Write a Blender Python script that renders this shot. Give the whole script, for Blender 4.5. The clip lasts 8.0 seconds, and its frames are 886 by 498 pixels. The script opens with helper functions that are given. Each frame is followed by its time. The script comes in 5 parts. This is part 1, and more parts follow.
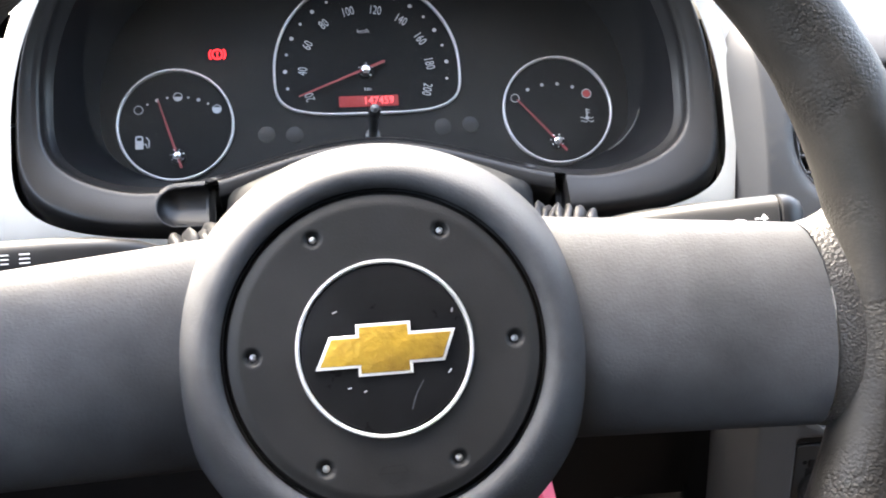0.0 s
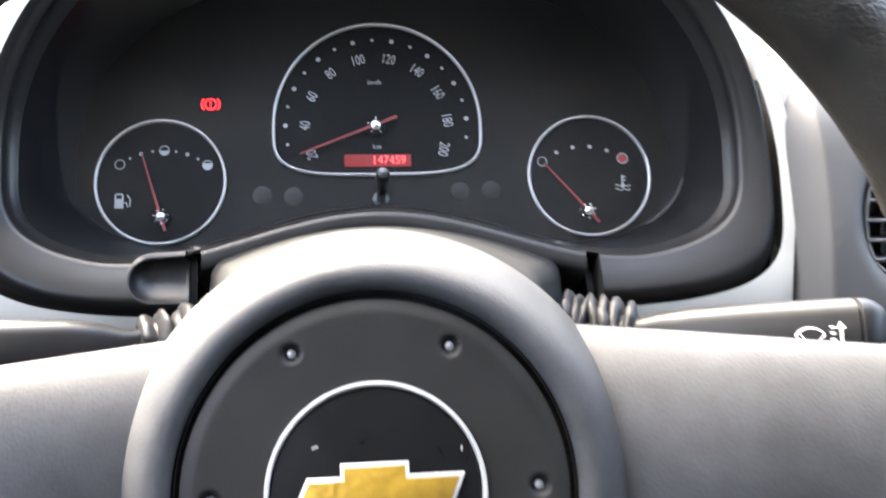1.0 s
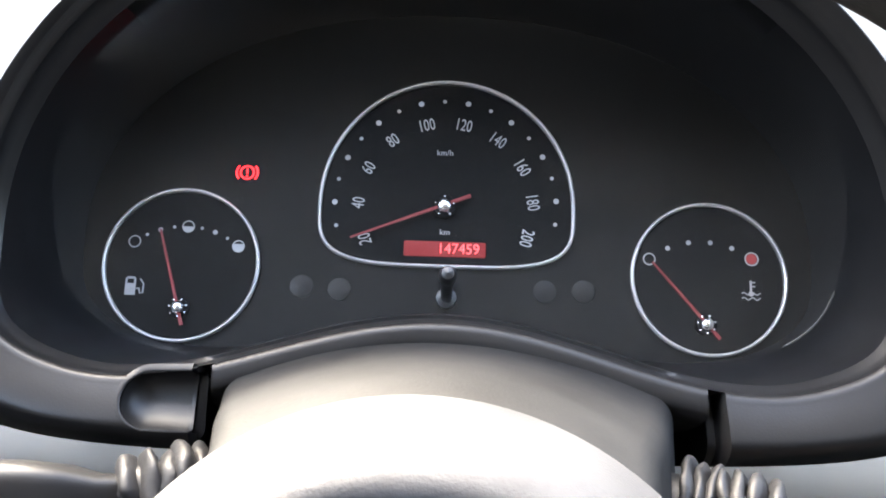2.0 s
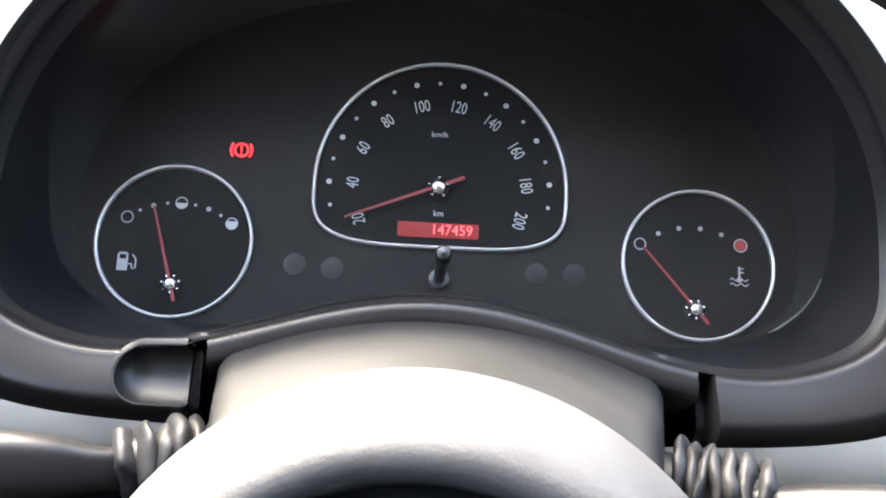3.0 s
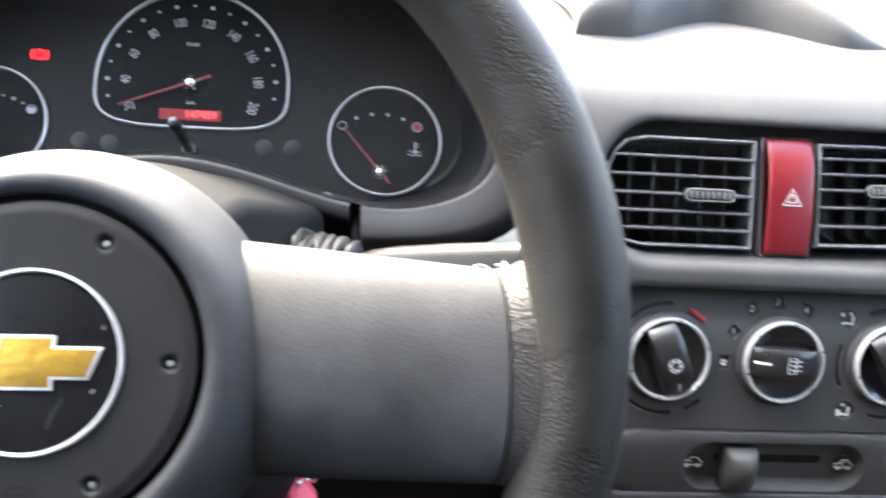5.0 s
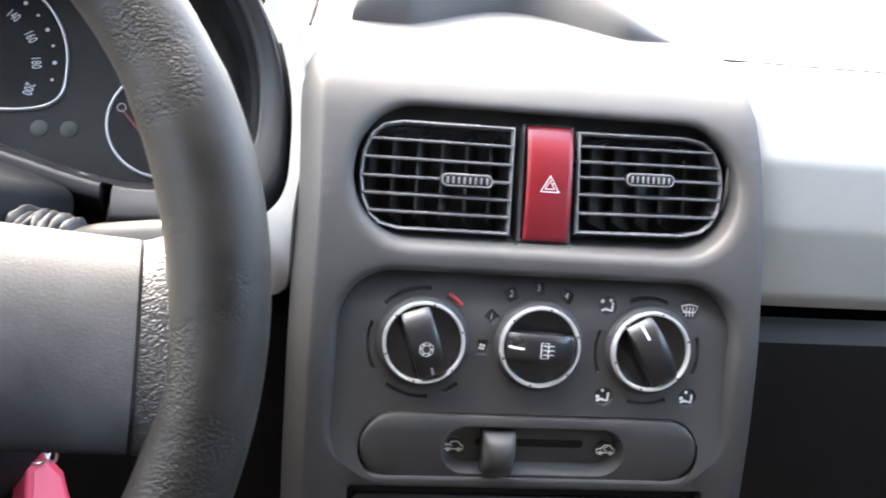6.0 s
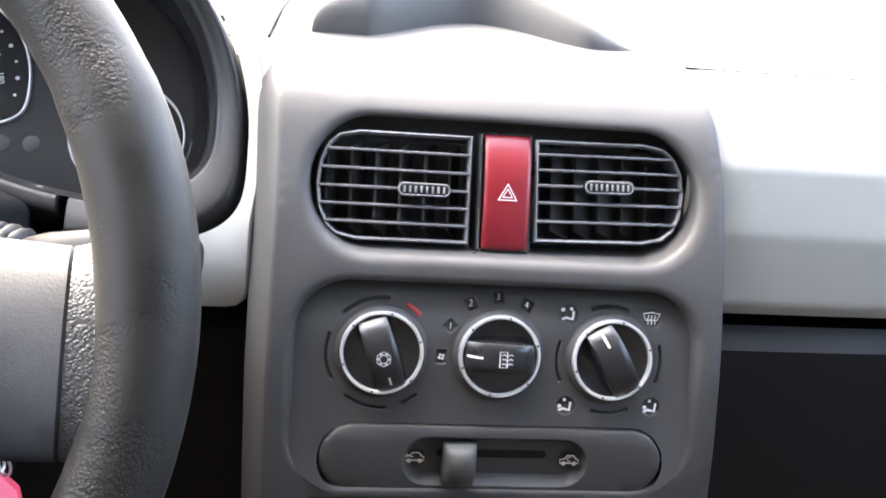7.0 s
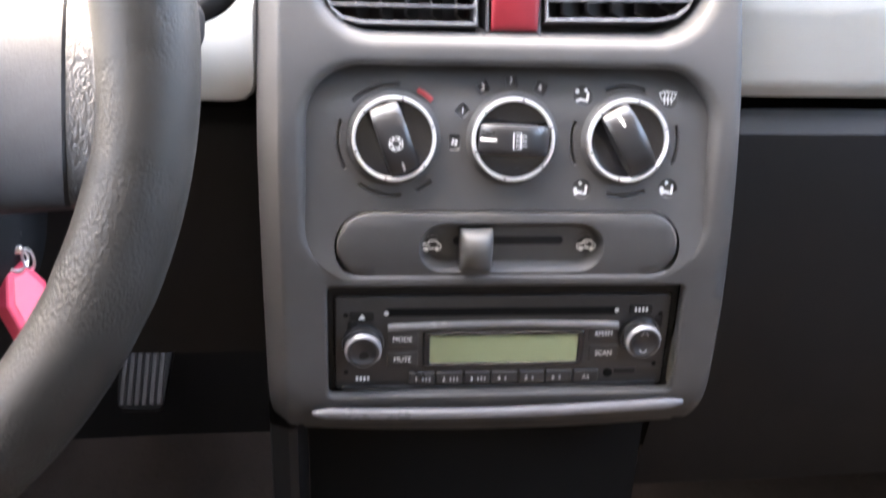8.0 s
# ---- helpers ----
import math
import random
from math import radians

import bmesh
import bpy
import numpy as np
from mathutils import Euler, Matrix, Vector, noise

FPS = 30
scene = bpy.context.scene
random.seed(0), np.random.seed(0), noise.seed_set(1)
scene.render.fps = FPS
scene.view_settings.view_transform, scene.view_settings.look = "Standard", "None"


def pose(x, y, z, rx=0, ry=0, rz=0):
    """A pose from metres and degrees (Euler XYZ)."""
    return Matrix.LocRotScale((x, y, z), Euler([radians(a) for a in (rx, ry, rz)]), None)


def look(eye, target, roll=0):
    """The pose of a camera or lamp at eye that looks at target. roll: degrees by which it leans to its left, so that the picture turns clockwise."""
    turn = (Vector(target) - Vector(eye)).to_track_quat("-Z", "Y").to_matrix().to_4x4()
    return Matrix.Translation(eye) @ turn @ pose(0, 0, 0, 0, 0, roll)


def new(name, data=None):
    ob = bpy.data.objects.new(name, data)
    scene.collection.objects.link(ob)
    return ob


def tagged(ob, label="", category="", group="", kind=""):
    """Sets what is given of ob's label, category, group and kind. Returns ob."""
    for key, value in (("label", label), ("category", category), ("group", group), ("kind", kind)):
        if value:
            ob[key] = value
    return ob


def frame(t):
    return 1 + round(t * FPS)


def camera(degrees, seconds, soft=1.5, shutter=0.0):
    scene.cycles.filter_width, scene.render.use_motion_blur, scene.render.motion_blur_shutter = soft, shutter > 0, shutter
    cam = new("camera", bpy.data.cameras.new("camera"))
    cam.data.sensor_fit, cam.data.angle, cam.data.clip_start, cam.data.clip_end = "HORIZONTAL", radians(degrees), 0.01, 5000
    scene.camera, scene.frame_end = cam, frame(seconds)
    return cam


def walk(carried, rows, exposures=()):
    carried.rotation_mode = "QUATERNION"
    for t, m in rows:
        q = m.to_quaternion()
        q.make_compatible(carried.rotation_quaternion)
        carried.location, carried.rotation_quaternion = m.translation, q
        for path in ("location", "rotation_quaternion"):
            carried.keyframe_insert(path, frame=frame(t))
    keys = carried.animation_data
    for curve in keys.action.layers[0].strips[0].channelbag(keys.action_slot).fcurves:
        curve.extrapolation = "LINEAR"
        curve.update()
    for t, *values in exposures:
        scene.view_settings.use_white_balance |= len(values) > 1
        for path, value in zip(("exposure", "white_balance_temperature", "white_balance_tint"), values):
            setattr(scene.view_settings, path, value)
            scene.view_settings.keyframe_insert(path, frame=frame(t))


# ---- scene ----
from mathutils.bvhtree import BVHTree

cam = camera(50.80, 8.0, soft=1.8, shutter=0.35)
PATH = [  # seconds, eye, target, roll
    (0, (0.00613, 0.00779, 0.77550), (0.21055, 1.86176, 0.05369), -0.641),
    (0.5, (0.01139, 0.01974, 0.77393), (0.25864, 1.87291, 0.06355), 0.532),
    (1, (0.01425, 0.06987, 0.77551), (0.18479, 1.95246, 0.12225), 0.694),
    (1.5, (0.01683, 0.12255, 0.77435), (0.06945, 2.03391, 0.18788), 1.053),
    (2, (0.02114, 0.16221, 0.77326), (0.02358, 2.07832, 0.20007), 1.876),
    (3.5, (0.01221, 0.15302, 0.77041), (0.11300, 2.05424, 0.15787), 4.649),
    (4, (0.01536, 0.07101, 0.77392), (0.16689, 1.96202, 0.14060), 4.932),
    (4.5, (0.04924, 0.02632, 0.77681), (0.20715, 1.90564, 0.11407), 4.364),
    (5, (0.11253, 0.01099, 0.77139), (0.30620, 1.89164, 0.12128), 4.280),
    (5.2, (0.13886, 0.00511, 0.76758), (0.35830, 1.88176, 0.11410), 4.394),
    (6.3, (0.23180, -0.00321, 0.77122), (0.49440, 1.88087, 0.15373), 5.660),
    (6.5, (0.23757, -0.00387, 0.76470), (0.49886, 1.88933, 0.17521), 5.539),
    (7, (0.24156, -0.00566, 0.76634), (0.48152, 1.88872, 0.17156), 4.830),
    (7.5, (0.24514, -0.00913, 0.74944), (0.46523, 1.86166, 0.07735), 3.756),
    (8, (0.24885, -0.01902, 0.72158), (0.44126, 1.78751, -0.11473), 2.337),
]
walk(cam, [(t, look(eye, target, roll)) for t, eye, target, roll in PATH],
     exposures=[(0, 5.02, 6550, 5), (4, 5.03, 6520, 5), (5, 4.95, 6470, 4), (5.2, 4.95, 6450, 4), (6.5, 5.07, 6530, 6), (7.5, 5.33, 6680, 8), (8, 5.93, 6850, 10)])

# ---- light ----
world = bpy.data.worlds.new("sky")
scene.world = world
world.use_nodes = True
wn = world.node_tree.nodes
sky = wn.new("ShaderNodeTexSky")
sky.sky_type = "NISHITA"
sky.sun_disc = False
sky.sun_elevation, sky.sun_rotation = radians(48), radians(-35)
sky.air_density, sky.dust_density, sky.ozone_density = 1.0, 9.0, 0.6
world.node_tree.links.new(sky.outputs[0], wn["Background"].inputs[0])
wn["Background"].inputs[1].default_value = 0.15

sun = new("sun", bpy.data.lights.new("sun", "SUN"))
sun.data.energy, sun.data.angle, sun.data.color = 0.3, radians(12), (1.0, 0.98, 0.96)
sun.matrix_world = look((-0.85, 1.97, 2.45), (0.25, 0.4, 0.6))


# ---- materials ----


def material(name, color, rough=0.5, metal=0.0, grain=0.0, grain_size=0.4, wear=0.0, wear_size=30.0, emit=None, strength=0.0, coat=0.0, spec=0.5, tint=None):
    """A painted, moulded or metal surface: fine grain as bump, wear as a change of colour and gloss. Sizes in mm."""
    m = bpy.data.materials.new(name)
    m.use_nodes = True
    nt = m.node_tree
    b = nt.nodes["Principled BSDF"]
    b.inputs["Base Color"].default_value = (*color, 1)
    b.inputs["Roughness"].default_value = rough
    b.inputs["Metallic"].default_value = metal
    b.inputs["Coat Weight"].default_value = coat
    b.inputs["Specular IOR Level"].default_value = spec
    if emit:
        b.inputs["Emission Color"].default_value = (*emit, 1)
        b.inputs["Emission Strength"].default_value = strength
    co = nt.nodes.new("ShaderNodeTexCoord").outputs["Object"]
    if grain:
        n = nt.nodes.new("ShaderNodeTexNoise")
        n.inputs["Scale"].default_value, n.inputs["Detail"].default_value = 1000.0 / grain_size / 1.6, 3
        nt.links.new(co, n.inputs["Vector"])
        bump = nt.nodes.new("ShaderNodeBump")
        bump.inputs["Strength"].default_value, bump.inputs["Distance"].default_value = grain, grain_size * 0.0004
        nt.links.new(n.outputs[0], bump.inputs["Height"])
        nt.links.new(bump.outputs[0], b.inputs["Normal"])
    if wear:
        n = nt.nodes.new("ShaderNodeTexNoise")
        n.inputs["Scale"].default_value, n.inputs["Detail"].default_value, n.inputs["Roughness"].default_value = 1000.0 / wear_size / 3, 6, 0.65
        nt.links.new(co, n.inputs["Vector"])
        r = nt.nodes.new("ShaderNodeMapRange")
        r.inputs["From Min"].default_value, r.inputs["From Max"].default_value = 0.35, 0.7
        nt.links.new(n.outputs[0], r.inputs["Value"])
        mix = nt.nodes.new("ShaderNodeMix")
        mix.data_type = "RGBA"
        mix.inputs["A"].default_value = (*color, 1)
        other = tint or tuple(min(1, c * (1 + wear)) for c in color)
        mix.inputs["B"].default_value = (*other, 1)
        nt.links.new(r.outputs[0], mix.inputs["Factor"])
        nt.links.new(mix.outputs["Result"], b.inputs["Base Color"])
        rr = nt.nodes.new("ShaderNodeMapRange")
        rr.inputs["To Min"].default_value, rr.inputs["To Max"].default_value = rough, min(1, rough + 0.18)
        nt.links.new(r.outputs[0], rr.inputs["Value"])
        nt.links.new(rr.outputs[0], b.inputs["Roughness"])
    return m


def pebbled(name, color, tint, rough, size, height, bare, spec=0.5):
    """Leather or rubber with raised cells; where bare is above 0, patches are worn smooth."""
    m = material(name, color, rough, wear=0.5, wear_size=14, tint=tint, spec=spec)
    nt = m.node_tree
    b = nt.nodes["Principled BSDF"]
    co = nt.nodes.new("ShaderNodeTexCoord").outputs["Object"]
    wob = nt.nodes.new("ShaderNodeTexNoise")
    wob.inputs["Scale"].default_value, wob.inputs["Detail"].default_value = 700 / size, 2
    nt.links.new(co, wob.inputs["Vector"])
    off = nt.nodes.new("ShaderNodeVectorMath")
    off.operation = "MULTIPLY_ADD"
    off.inputs[1].default_value = (size * 0.0014,) * 3
    nt.links.new(wob.outputs["Color"], off.inputs[0])
    nt.links.new(co, off.inputs[2])
    cell = nt.nodes.new("ShaderNodeTexVoronoi")
    cell.feature = "SMOOTH_F1"
    cell.inputs["Scale"].default_value, cell.inputs["Smoothness"].default_value = 1000 / size, 0.4
    nt.links.new(off.outputs[0], cell.inputs["Vector"])
    height_out = cell.outputs["Distance"]
    if bare:
        big = nt.nodes.new("ShaderNodeTexNoise")
        big.inputs["Scale"].default_value, big.inputs["Detail"].default_value = 26, 4
        nt.links.new(co, big.inputs["Vector"])
        mask = nt.nodes.new("ShaderNodeMapRange")
        mask.inputs["From Min"].default_value, mask.inputs["From Max"].default_value = bare - 0.06, bare + 0.12
        mask.inputs["To Min"].default_value = 0.08
        nt.links.new(big.outputs[0], mask.inputs["Value"])
        mul = nt.nodes.new("ShaderNodeMath")
        mul.operation = "MULTIPLY"
        nt.links.new(cell.outputs["Distance"], mul.inputs[0])
        nt.links.new(mask.outputs[0], mul.inputs[1])
        height_out = mul.outputs[0]
    bump = nt.nodes.new("ShaderNodeBump")
    bump.invert = True
    bump.inputs["Strength"].default_value, bump.inputs["Distance"].default_value = 0.9, height
    nt.links.new(height_out, bump.inputs["Height"])
    nt.links.new(bump.outputs[0], b.inputs["Normal"])
    return m


DASH = material("charcoal_plastic", (0.0452, 0.0437, 0.0427), 0.45, spec=0.32, grain=0.25, grain_size=0.5, wear=0.3, wear_size=24)
DARK = material("black_plastic", (0.0063, 0.0062, 0.0065), 0.5, spec=0.2, grain=0.2, grain_size=0.5, wear=0.3, wear_size=50)
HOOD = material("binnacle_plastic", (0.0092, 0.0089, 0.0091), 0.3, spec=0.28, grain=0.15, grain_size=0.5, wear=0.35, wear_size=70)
# near-black for small dark parts, and for sheets that stand in for shade
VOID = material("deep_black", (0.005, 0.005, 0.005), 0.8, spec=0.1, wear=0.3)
HUB = material("steering_plastic", (0.029, 0.03, 0.033), 0.52, spec=0.15, grain=0.5, grain_size=0.6, wear=1.0, wear_size=16)
COVER = material("column_plastic", (0.0066, 0.0069, 0.0075), 0.55, spec=0.12, grain=0.35, grain_size=0.6, wear=0.8, wear_size=16)
RADIO_BODY = material("radio_plastic", (0.015, 0.0147, 0.015), 0.36, grain=0.15, wear=0.4, wear_size=25)
# pale gloss; highlights of vent frames and knob rims are put into this colour
PALE_EDGE = material("pale_gloss_edge", (0.13, 0.128, 0.13), 0.14, wear=0.4, wear_size=12)
RIM = pebbled("worn_rim_leather", (0.0048, 0.0041, 0.0036), (0.0175, 0.0158, 0.0138), 0.5, 1.2, 0.0005, 0.51, spec=0.36)
GRIP = pebbled("pebbled_grip", (0.03, 0.029, 0.029), (0.044, 0.042, 0.041), 0.3, 1.05, 0.00045, 0.0)
PAD = material("horn_pad_plastic", (0.0088, 0.0086, 0.0088), 0.45, spec=0.22, grain=0.25, grain_size=0.5, wear=0.4, wear_size=10)
SILVER = material("satin_silver_paint", (0.31, 0.305, 0.283), 0.42, grain=0.08, grain_size=0.4, wear=0.1, wear_size=25)
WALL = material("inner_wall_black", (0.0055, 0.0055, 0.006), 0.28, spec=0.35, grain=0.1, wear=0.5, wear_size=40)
FACE = material("gauge_black", (0.003, 0.003, 0.0034), 0.6, spec=0.08, grain=0.1, grain_size=0.3, wear=0.4, wear_size=25)
CLUSTER = material("cluster_black", (0.0046, 0.0043, 0.0041), 0.45, spec=0.12, grain=0.1, wear=0.5, wear_size=40)
CHROME = material("bright_chrome", (0.85, 0.85, 0.86), 0.2, 1.0, wear=0.15, wear_size=15)
RINGMETAL = material("satin_ring", (0.8, 0.8, 0.8), 0.3, 0.7, wear=0.15, wear_size=20)
GOLD = material("gold_foil", (0.46, 0.29, 0.035), 0.36, 0.6, grain=0.6, grain_size=1.8, wear=0.5, wear_size=7, tint=(0.2, 0.115, 0.018))
GLOSS = material("gloss_black", (0.008, 0.008, 0.01), 0.12, coat=0.5, wear=0.5, wear_size=20)
BADGE = material("badge_black", (0.005, 0.005, 0.0055), 0.25, spec=0.15, wear=0.5, wear_size=8)
KNOB = material("knob_black", (0.014, 0.014, 0.015), 0.25, wear=0.3, wear_size=12)
PIN = material("dull_pin", (0.35, 0.35, 0.36), 0.35, 0.6, wear=0.3, wear_size=2)
GAUGE_RING = material("gauge_ring", (0.5, 0.5, 0.51), 0.34, 0.7, wear=0.2, wear_size=20)
WHITE = material("printed_white", (0.75, 0.75, 0.74), 0.6, wear=0.15, wear_size=6, tint=(0.6, 0.6, 0.6))
GREY_PRINT = material("printed_grey", (0.3, 0.3, 0.31), 0.6, wear=0.2, wear_size=5)
# a faint glow is put into the needles, which are no lamps
NEEDLE = material("needle_red", (0.12, 0.009, 0.011), 0.5, emit=(1, 0.05, 0.06), strength=0.002, wear=0.2, wear_size=10)
REDLAMP = material("lit_warning_red", (0.5, 0.01, 0.01), 0.5, emit=(1, 0.012, 0.02), strength=0.16)
ODO = material("odometer_lit", (0.04, 0.002, 0.002), 0.6, emit=(1, 0.01, 0.015), strength=0.008, wear=0.4, wear_size=20)
DIGIT = material("odometer_digit", (0.5, 0.02, 0.02), 0.6, emit=(1, 0.1, 0.12), strength=0.09)
REDDOT = material("dull_red_print", (0.24, 0.025, 0.025), 0.6, wear=0.2)
HAZARD = material("hazard_red", (0.15, 0.006, 0.012), 0.3, wear=0.25, wear_size=14, spec=0.5)
SLAT = material("vent_slat", (0.062, 0.06, 0.063), 0.24, wear=0.4, wear_size=30)
VANE = material("vent_vane", (0.075, 0.073, 0.075), 0.36, wear=0.3, wear_size=18)
TAB = material("slider_tab_grey", (0.048, 0.047, 0.0455), 0.5, grain=0.3, wear=0.15, wear_size=20)
LCD = material("grey_green_lcd", (0.22, 0.25, 0.14), 0.25, wear=0.1, wear_size=30)
TAG = material("pink_plastic_tag", (0.62, 0.06, 0.11), 0.45, wear=0.15, wear_size=15)
TAG_PALE = material("pale_pink_window", (0.75, 0.16, 0.22), 0.35, wear=0.1, wear_size=12)
STALK = material("stalk_grey", (0.0085, 0.0085, 0.0092), 0.35, spec=0.25, grain=0.15, wear=0.25, wear_size=30)
RUBBER = material("bellows_rubber", (0.0125, 0.0125, 0.0135), 0.42, spec=0.25, grain=0.4, grain_size=0.8, wear=0.5, wear_size=8)
CARPET = material("brown_grey_carpet", (0.015, 0.0108, 0.0085), 0.95, grain=1.0, grain_size=4, wear=1.8, wear_size=60)
PEDAL = material("pedal_rubber", (0.055, 0.052, 0.05), 0.6, grain=0.4, wear=0.4, wear_size=20)
CLOTH = material("grey_lining", (0.5, 0.49, 0.475), 0.95, grain=0.6, grain_size=2, wear=0.15)
BOUNCE_GROUND = material("pale_bounce_ground", (0.3, 0.295, 0.28), 0.9, grain=0.8, grain_size=15, wear=0.4, wear_size=900)



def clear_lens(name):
    """Clear plastic with the gloss of its surface, a thin, uneven dusty film and glare haze painted in low down."""
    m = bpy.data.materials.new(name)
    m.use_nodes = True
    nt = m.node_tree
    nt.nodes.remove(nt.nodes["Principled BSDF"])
    clear, gloss, dust_haze = (nt.nodes.new("ShaderNodeBsdf" + k) for k in ("Transparent", "Glossy", "Diffuse"))
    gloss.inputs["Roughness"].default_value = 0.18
    dust_haze.inputs["Color"].default_value = (0.34, 0.315, 0.285, 1)
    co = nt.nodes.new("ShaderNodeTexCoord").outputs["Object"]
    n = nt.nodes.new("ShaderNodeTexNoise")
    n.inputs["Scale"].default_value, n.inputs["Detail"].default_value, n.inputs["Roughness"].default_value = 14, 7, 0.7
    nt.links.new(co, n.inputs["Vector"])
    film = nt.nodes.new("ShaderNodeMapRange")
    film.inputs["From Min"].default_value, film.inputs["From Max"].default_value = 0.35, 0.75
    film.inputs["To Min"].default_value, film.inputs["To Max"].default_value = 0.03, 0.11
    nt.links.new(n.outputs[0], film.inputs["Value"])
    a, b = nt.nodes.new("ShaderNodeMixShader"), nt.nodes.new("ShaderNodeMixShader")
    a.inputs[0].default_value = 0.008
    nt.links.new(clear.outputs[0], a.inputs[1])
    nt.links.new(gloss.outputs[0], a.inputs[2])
    # the film is laid on thicker low down: painted glare haze
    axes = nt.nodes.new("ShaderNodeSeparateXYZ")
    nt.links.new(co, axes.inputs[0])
    haze_fade = nt.nodes.new("ShaderNodeMapRange")
    haze_fade.interpolation_type = "SMOOTHSTEP"
    haze_fade.inputs["From Min"].default_value, haze_fade.inputs["From Max"].default_value = 0.03, -0.06
    haze_fade.inputs["To Min"].default_value = 0.01
    nt.links.new(axes.outputs["Y"], haze_fade.inputs["Value"])
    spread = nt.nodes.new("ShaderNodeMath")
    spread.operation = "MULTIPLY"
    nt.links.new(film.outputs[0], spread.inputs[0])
    nt.links.new(haze_fade.outputs[0], spread.inputs[1])
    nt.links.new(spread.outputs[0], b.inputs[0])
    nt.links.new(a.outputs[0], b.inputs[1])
    nt.links.new(dust_haze.outputs[0], b.inputs[2])
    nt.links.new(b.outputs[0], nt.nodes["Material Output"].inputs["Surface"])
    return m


LENS = clear_lens("hazed_clear_plastic")

# ---- mesh helpers: all shapes are given in millimetres ----


def part(name, bm, mat, parent=None, label="", sharp=35, flat=False):
    """Links a bmesh, drawn in mm, as one mesh object under a thing or a part."""
    bmesh.ops.recalc_face_normals(bm, faces=bm.faces)
    bmesh.ops.scale(bm, vec=(0.001, 0.001, 0.001), verts=bm.verts)
    me = bpy.data.meshes.new(name)
    bm.to_mesh(me)
    bm.free()
    me.materials.append(mat)
    if not flat:
        me.shade_smooth()
        me.set_sharp_from_angle(angle=radians(sharp))
    ob = new(name, me)
    ob.parent = parent
    if label:
        ob["label"] = label
    return ob


def thing(name, m, label, category, group="", kind=""):
    ob = new(name)
    ob.empty_display_size = 0.02
    ob.matrix_world = m
    return tagged(ob, label, category, group, kind)


def loft(loops, close=True, cap0=False, cap1=False, bm=None):
    """Quads between loops of equally many points."""
    bm = bm or bmesh.new()
    rows = [[bm.verts.new(p) for p in loop] for loop in loops]
    n = len(rows[0])
    for a, b in zip(rows, rows[1:]):
        for i in range(n if close else n - 1):
            j = (i + 1) % n
            bm.faces.new((a[i], a[j], b[j], b[i]))
    if cap0:
        bm.faces.new(rows[0])
    if cap1:
        bm.faces.new(rows[-1])
    return bm


def grid(f, us, vs, bm=None):
    return loft([[f(u, v) for u in us] for v in vs], close=False, bm=bm)


def steps(a, b, n):
    return [a + (b - a) * i / n for i in range(n + 1)]


def circle(cx, cy, r, n=48):
    return [(cx + r * math.cos(2 * math.pi * i / n), cy + r * math.sin(2 * math.pi * i / n)) for i in range(n)]


def rounded(cx, cy, hw, hh, r, n=8):
    """Outline of a rounded rectangle."""
    out = []
    for sx, sy, a0 in ((1, 1, 0), (-1, 1, 90), (-1, -1, 180), (1, -1, 270)):
        for i in range(n + 1):
            a = radians(a0 + 90 * i / n)
            out.append((cx + sx * (hw - r) + r * math.cos(a), cy + sy * (hh - r) + r * math.sin(a)))
    return out


def offset(poly, d):
    """Outline moved outwards by d (inwards: minus), for counterclockwise outlines."""
    out, n = [], len(poly)
    for i in range(n):
        (x0, y0), (x1, y1), (x2, y2) = poly[i - 1], poly[i], poly[(i + 1) % n]
        ax, ay, bx, by = x1 - x0, y1 - y0, x2 - x1, y2 - y1
        la, lb = math.hypot(ax, ay) or 1, math.hypot(bx, by) or 1
        nx, ny = ay / la + by / lb, -ax / la - bx / lb
        k = nx * nx + ny * ny
        s = min(2.0 / k, 2.5) if k > 1e-6 else 0
        out.append((x1 + nx * s * d, y1 + ny * s * d))
    return out


def plate(poly, w0, w1, bevel=0.5, bm=None, back=False):
    """A plate with rounded edges, from w0 up to w1."""
    loops = [[(x, y, w0) for x, y in poly]]
    for k in range(4):
        a = radians(90 * k / 3)
        loops.append([(x, y, w1 - bevel + bevel * math.sin(a)) for x, y in offset(poly, -bevel * (1 - math.cos(a)))])
    return loft(loops, cap0=back, cap1=True, bm=bm)


def frame_ring(poly, inner, w0, w1, bevel=0.4, bm=None):
    """A border between two outlines of equally many points, rounded on top."""
    loops = [[(x, y, w0) for x, y in poly], [(x, y, w1 - bevel) for x, y in poly],
             [(x, y, w1) for x, y in offset(poly, -bevel)], [(x, y, w1) for x, y in offset(inner, bevel)],
             [(x, y, w1 - bevel) for x, y in inner], [(x, y, w0) for x, y in inner]]
    return loft(loops, bm=bm)


def lathe(profile, n=64, bm=None, cap=False):
    return loft([[(r * math.cos(2 * math.pi * i / n), r * math.sin(2 * math.pi * i / n), w) for i in range(n)] for r, w in profile], bm=bm, cap1=cap)


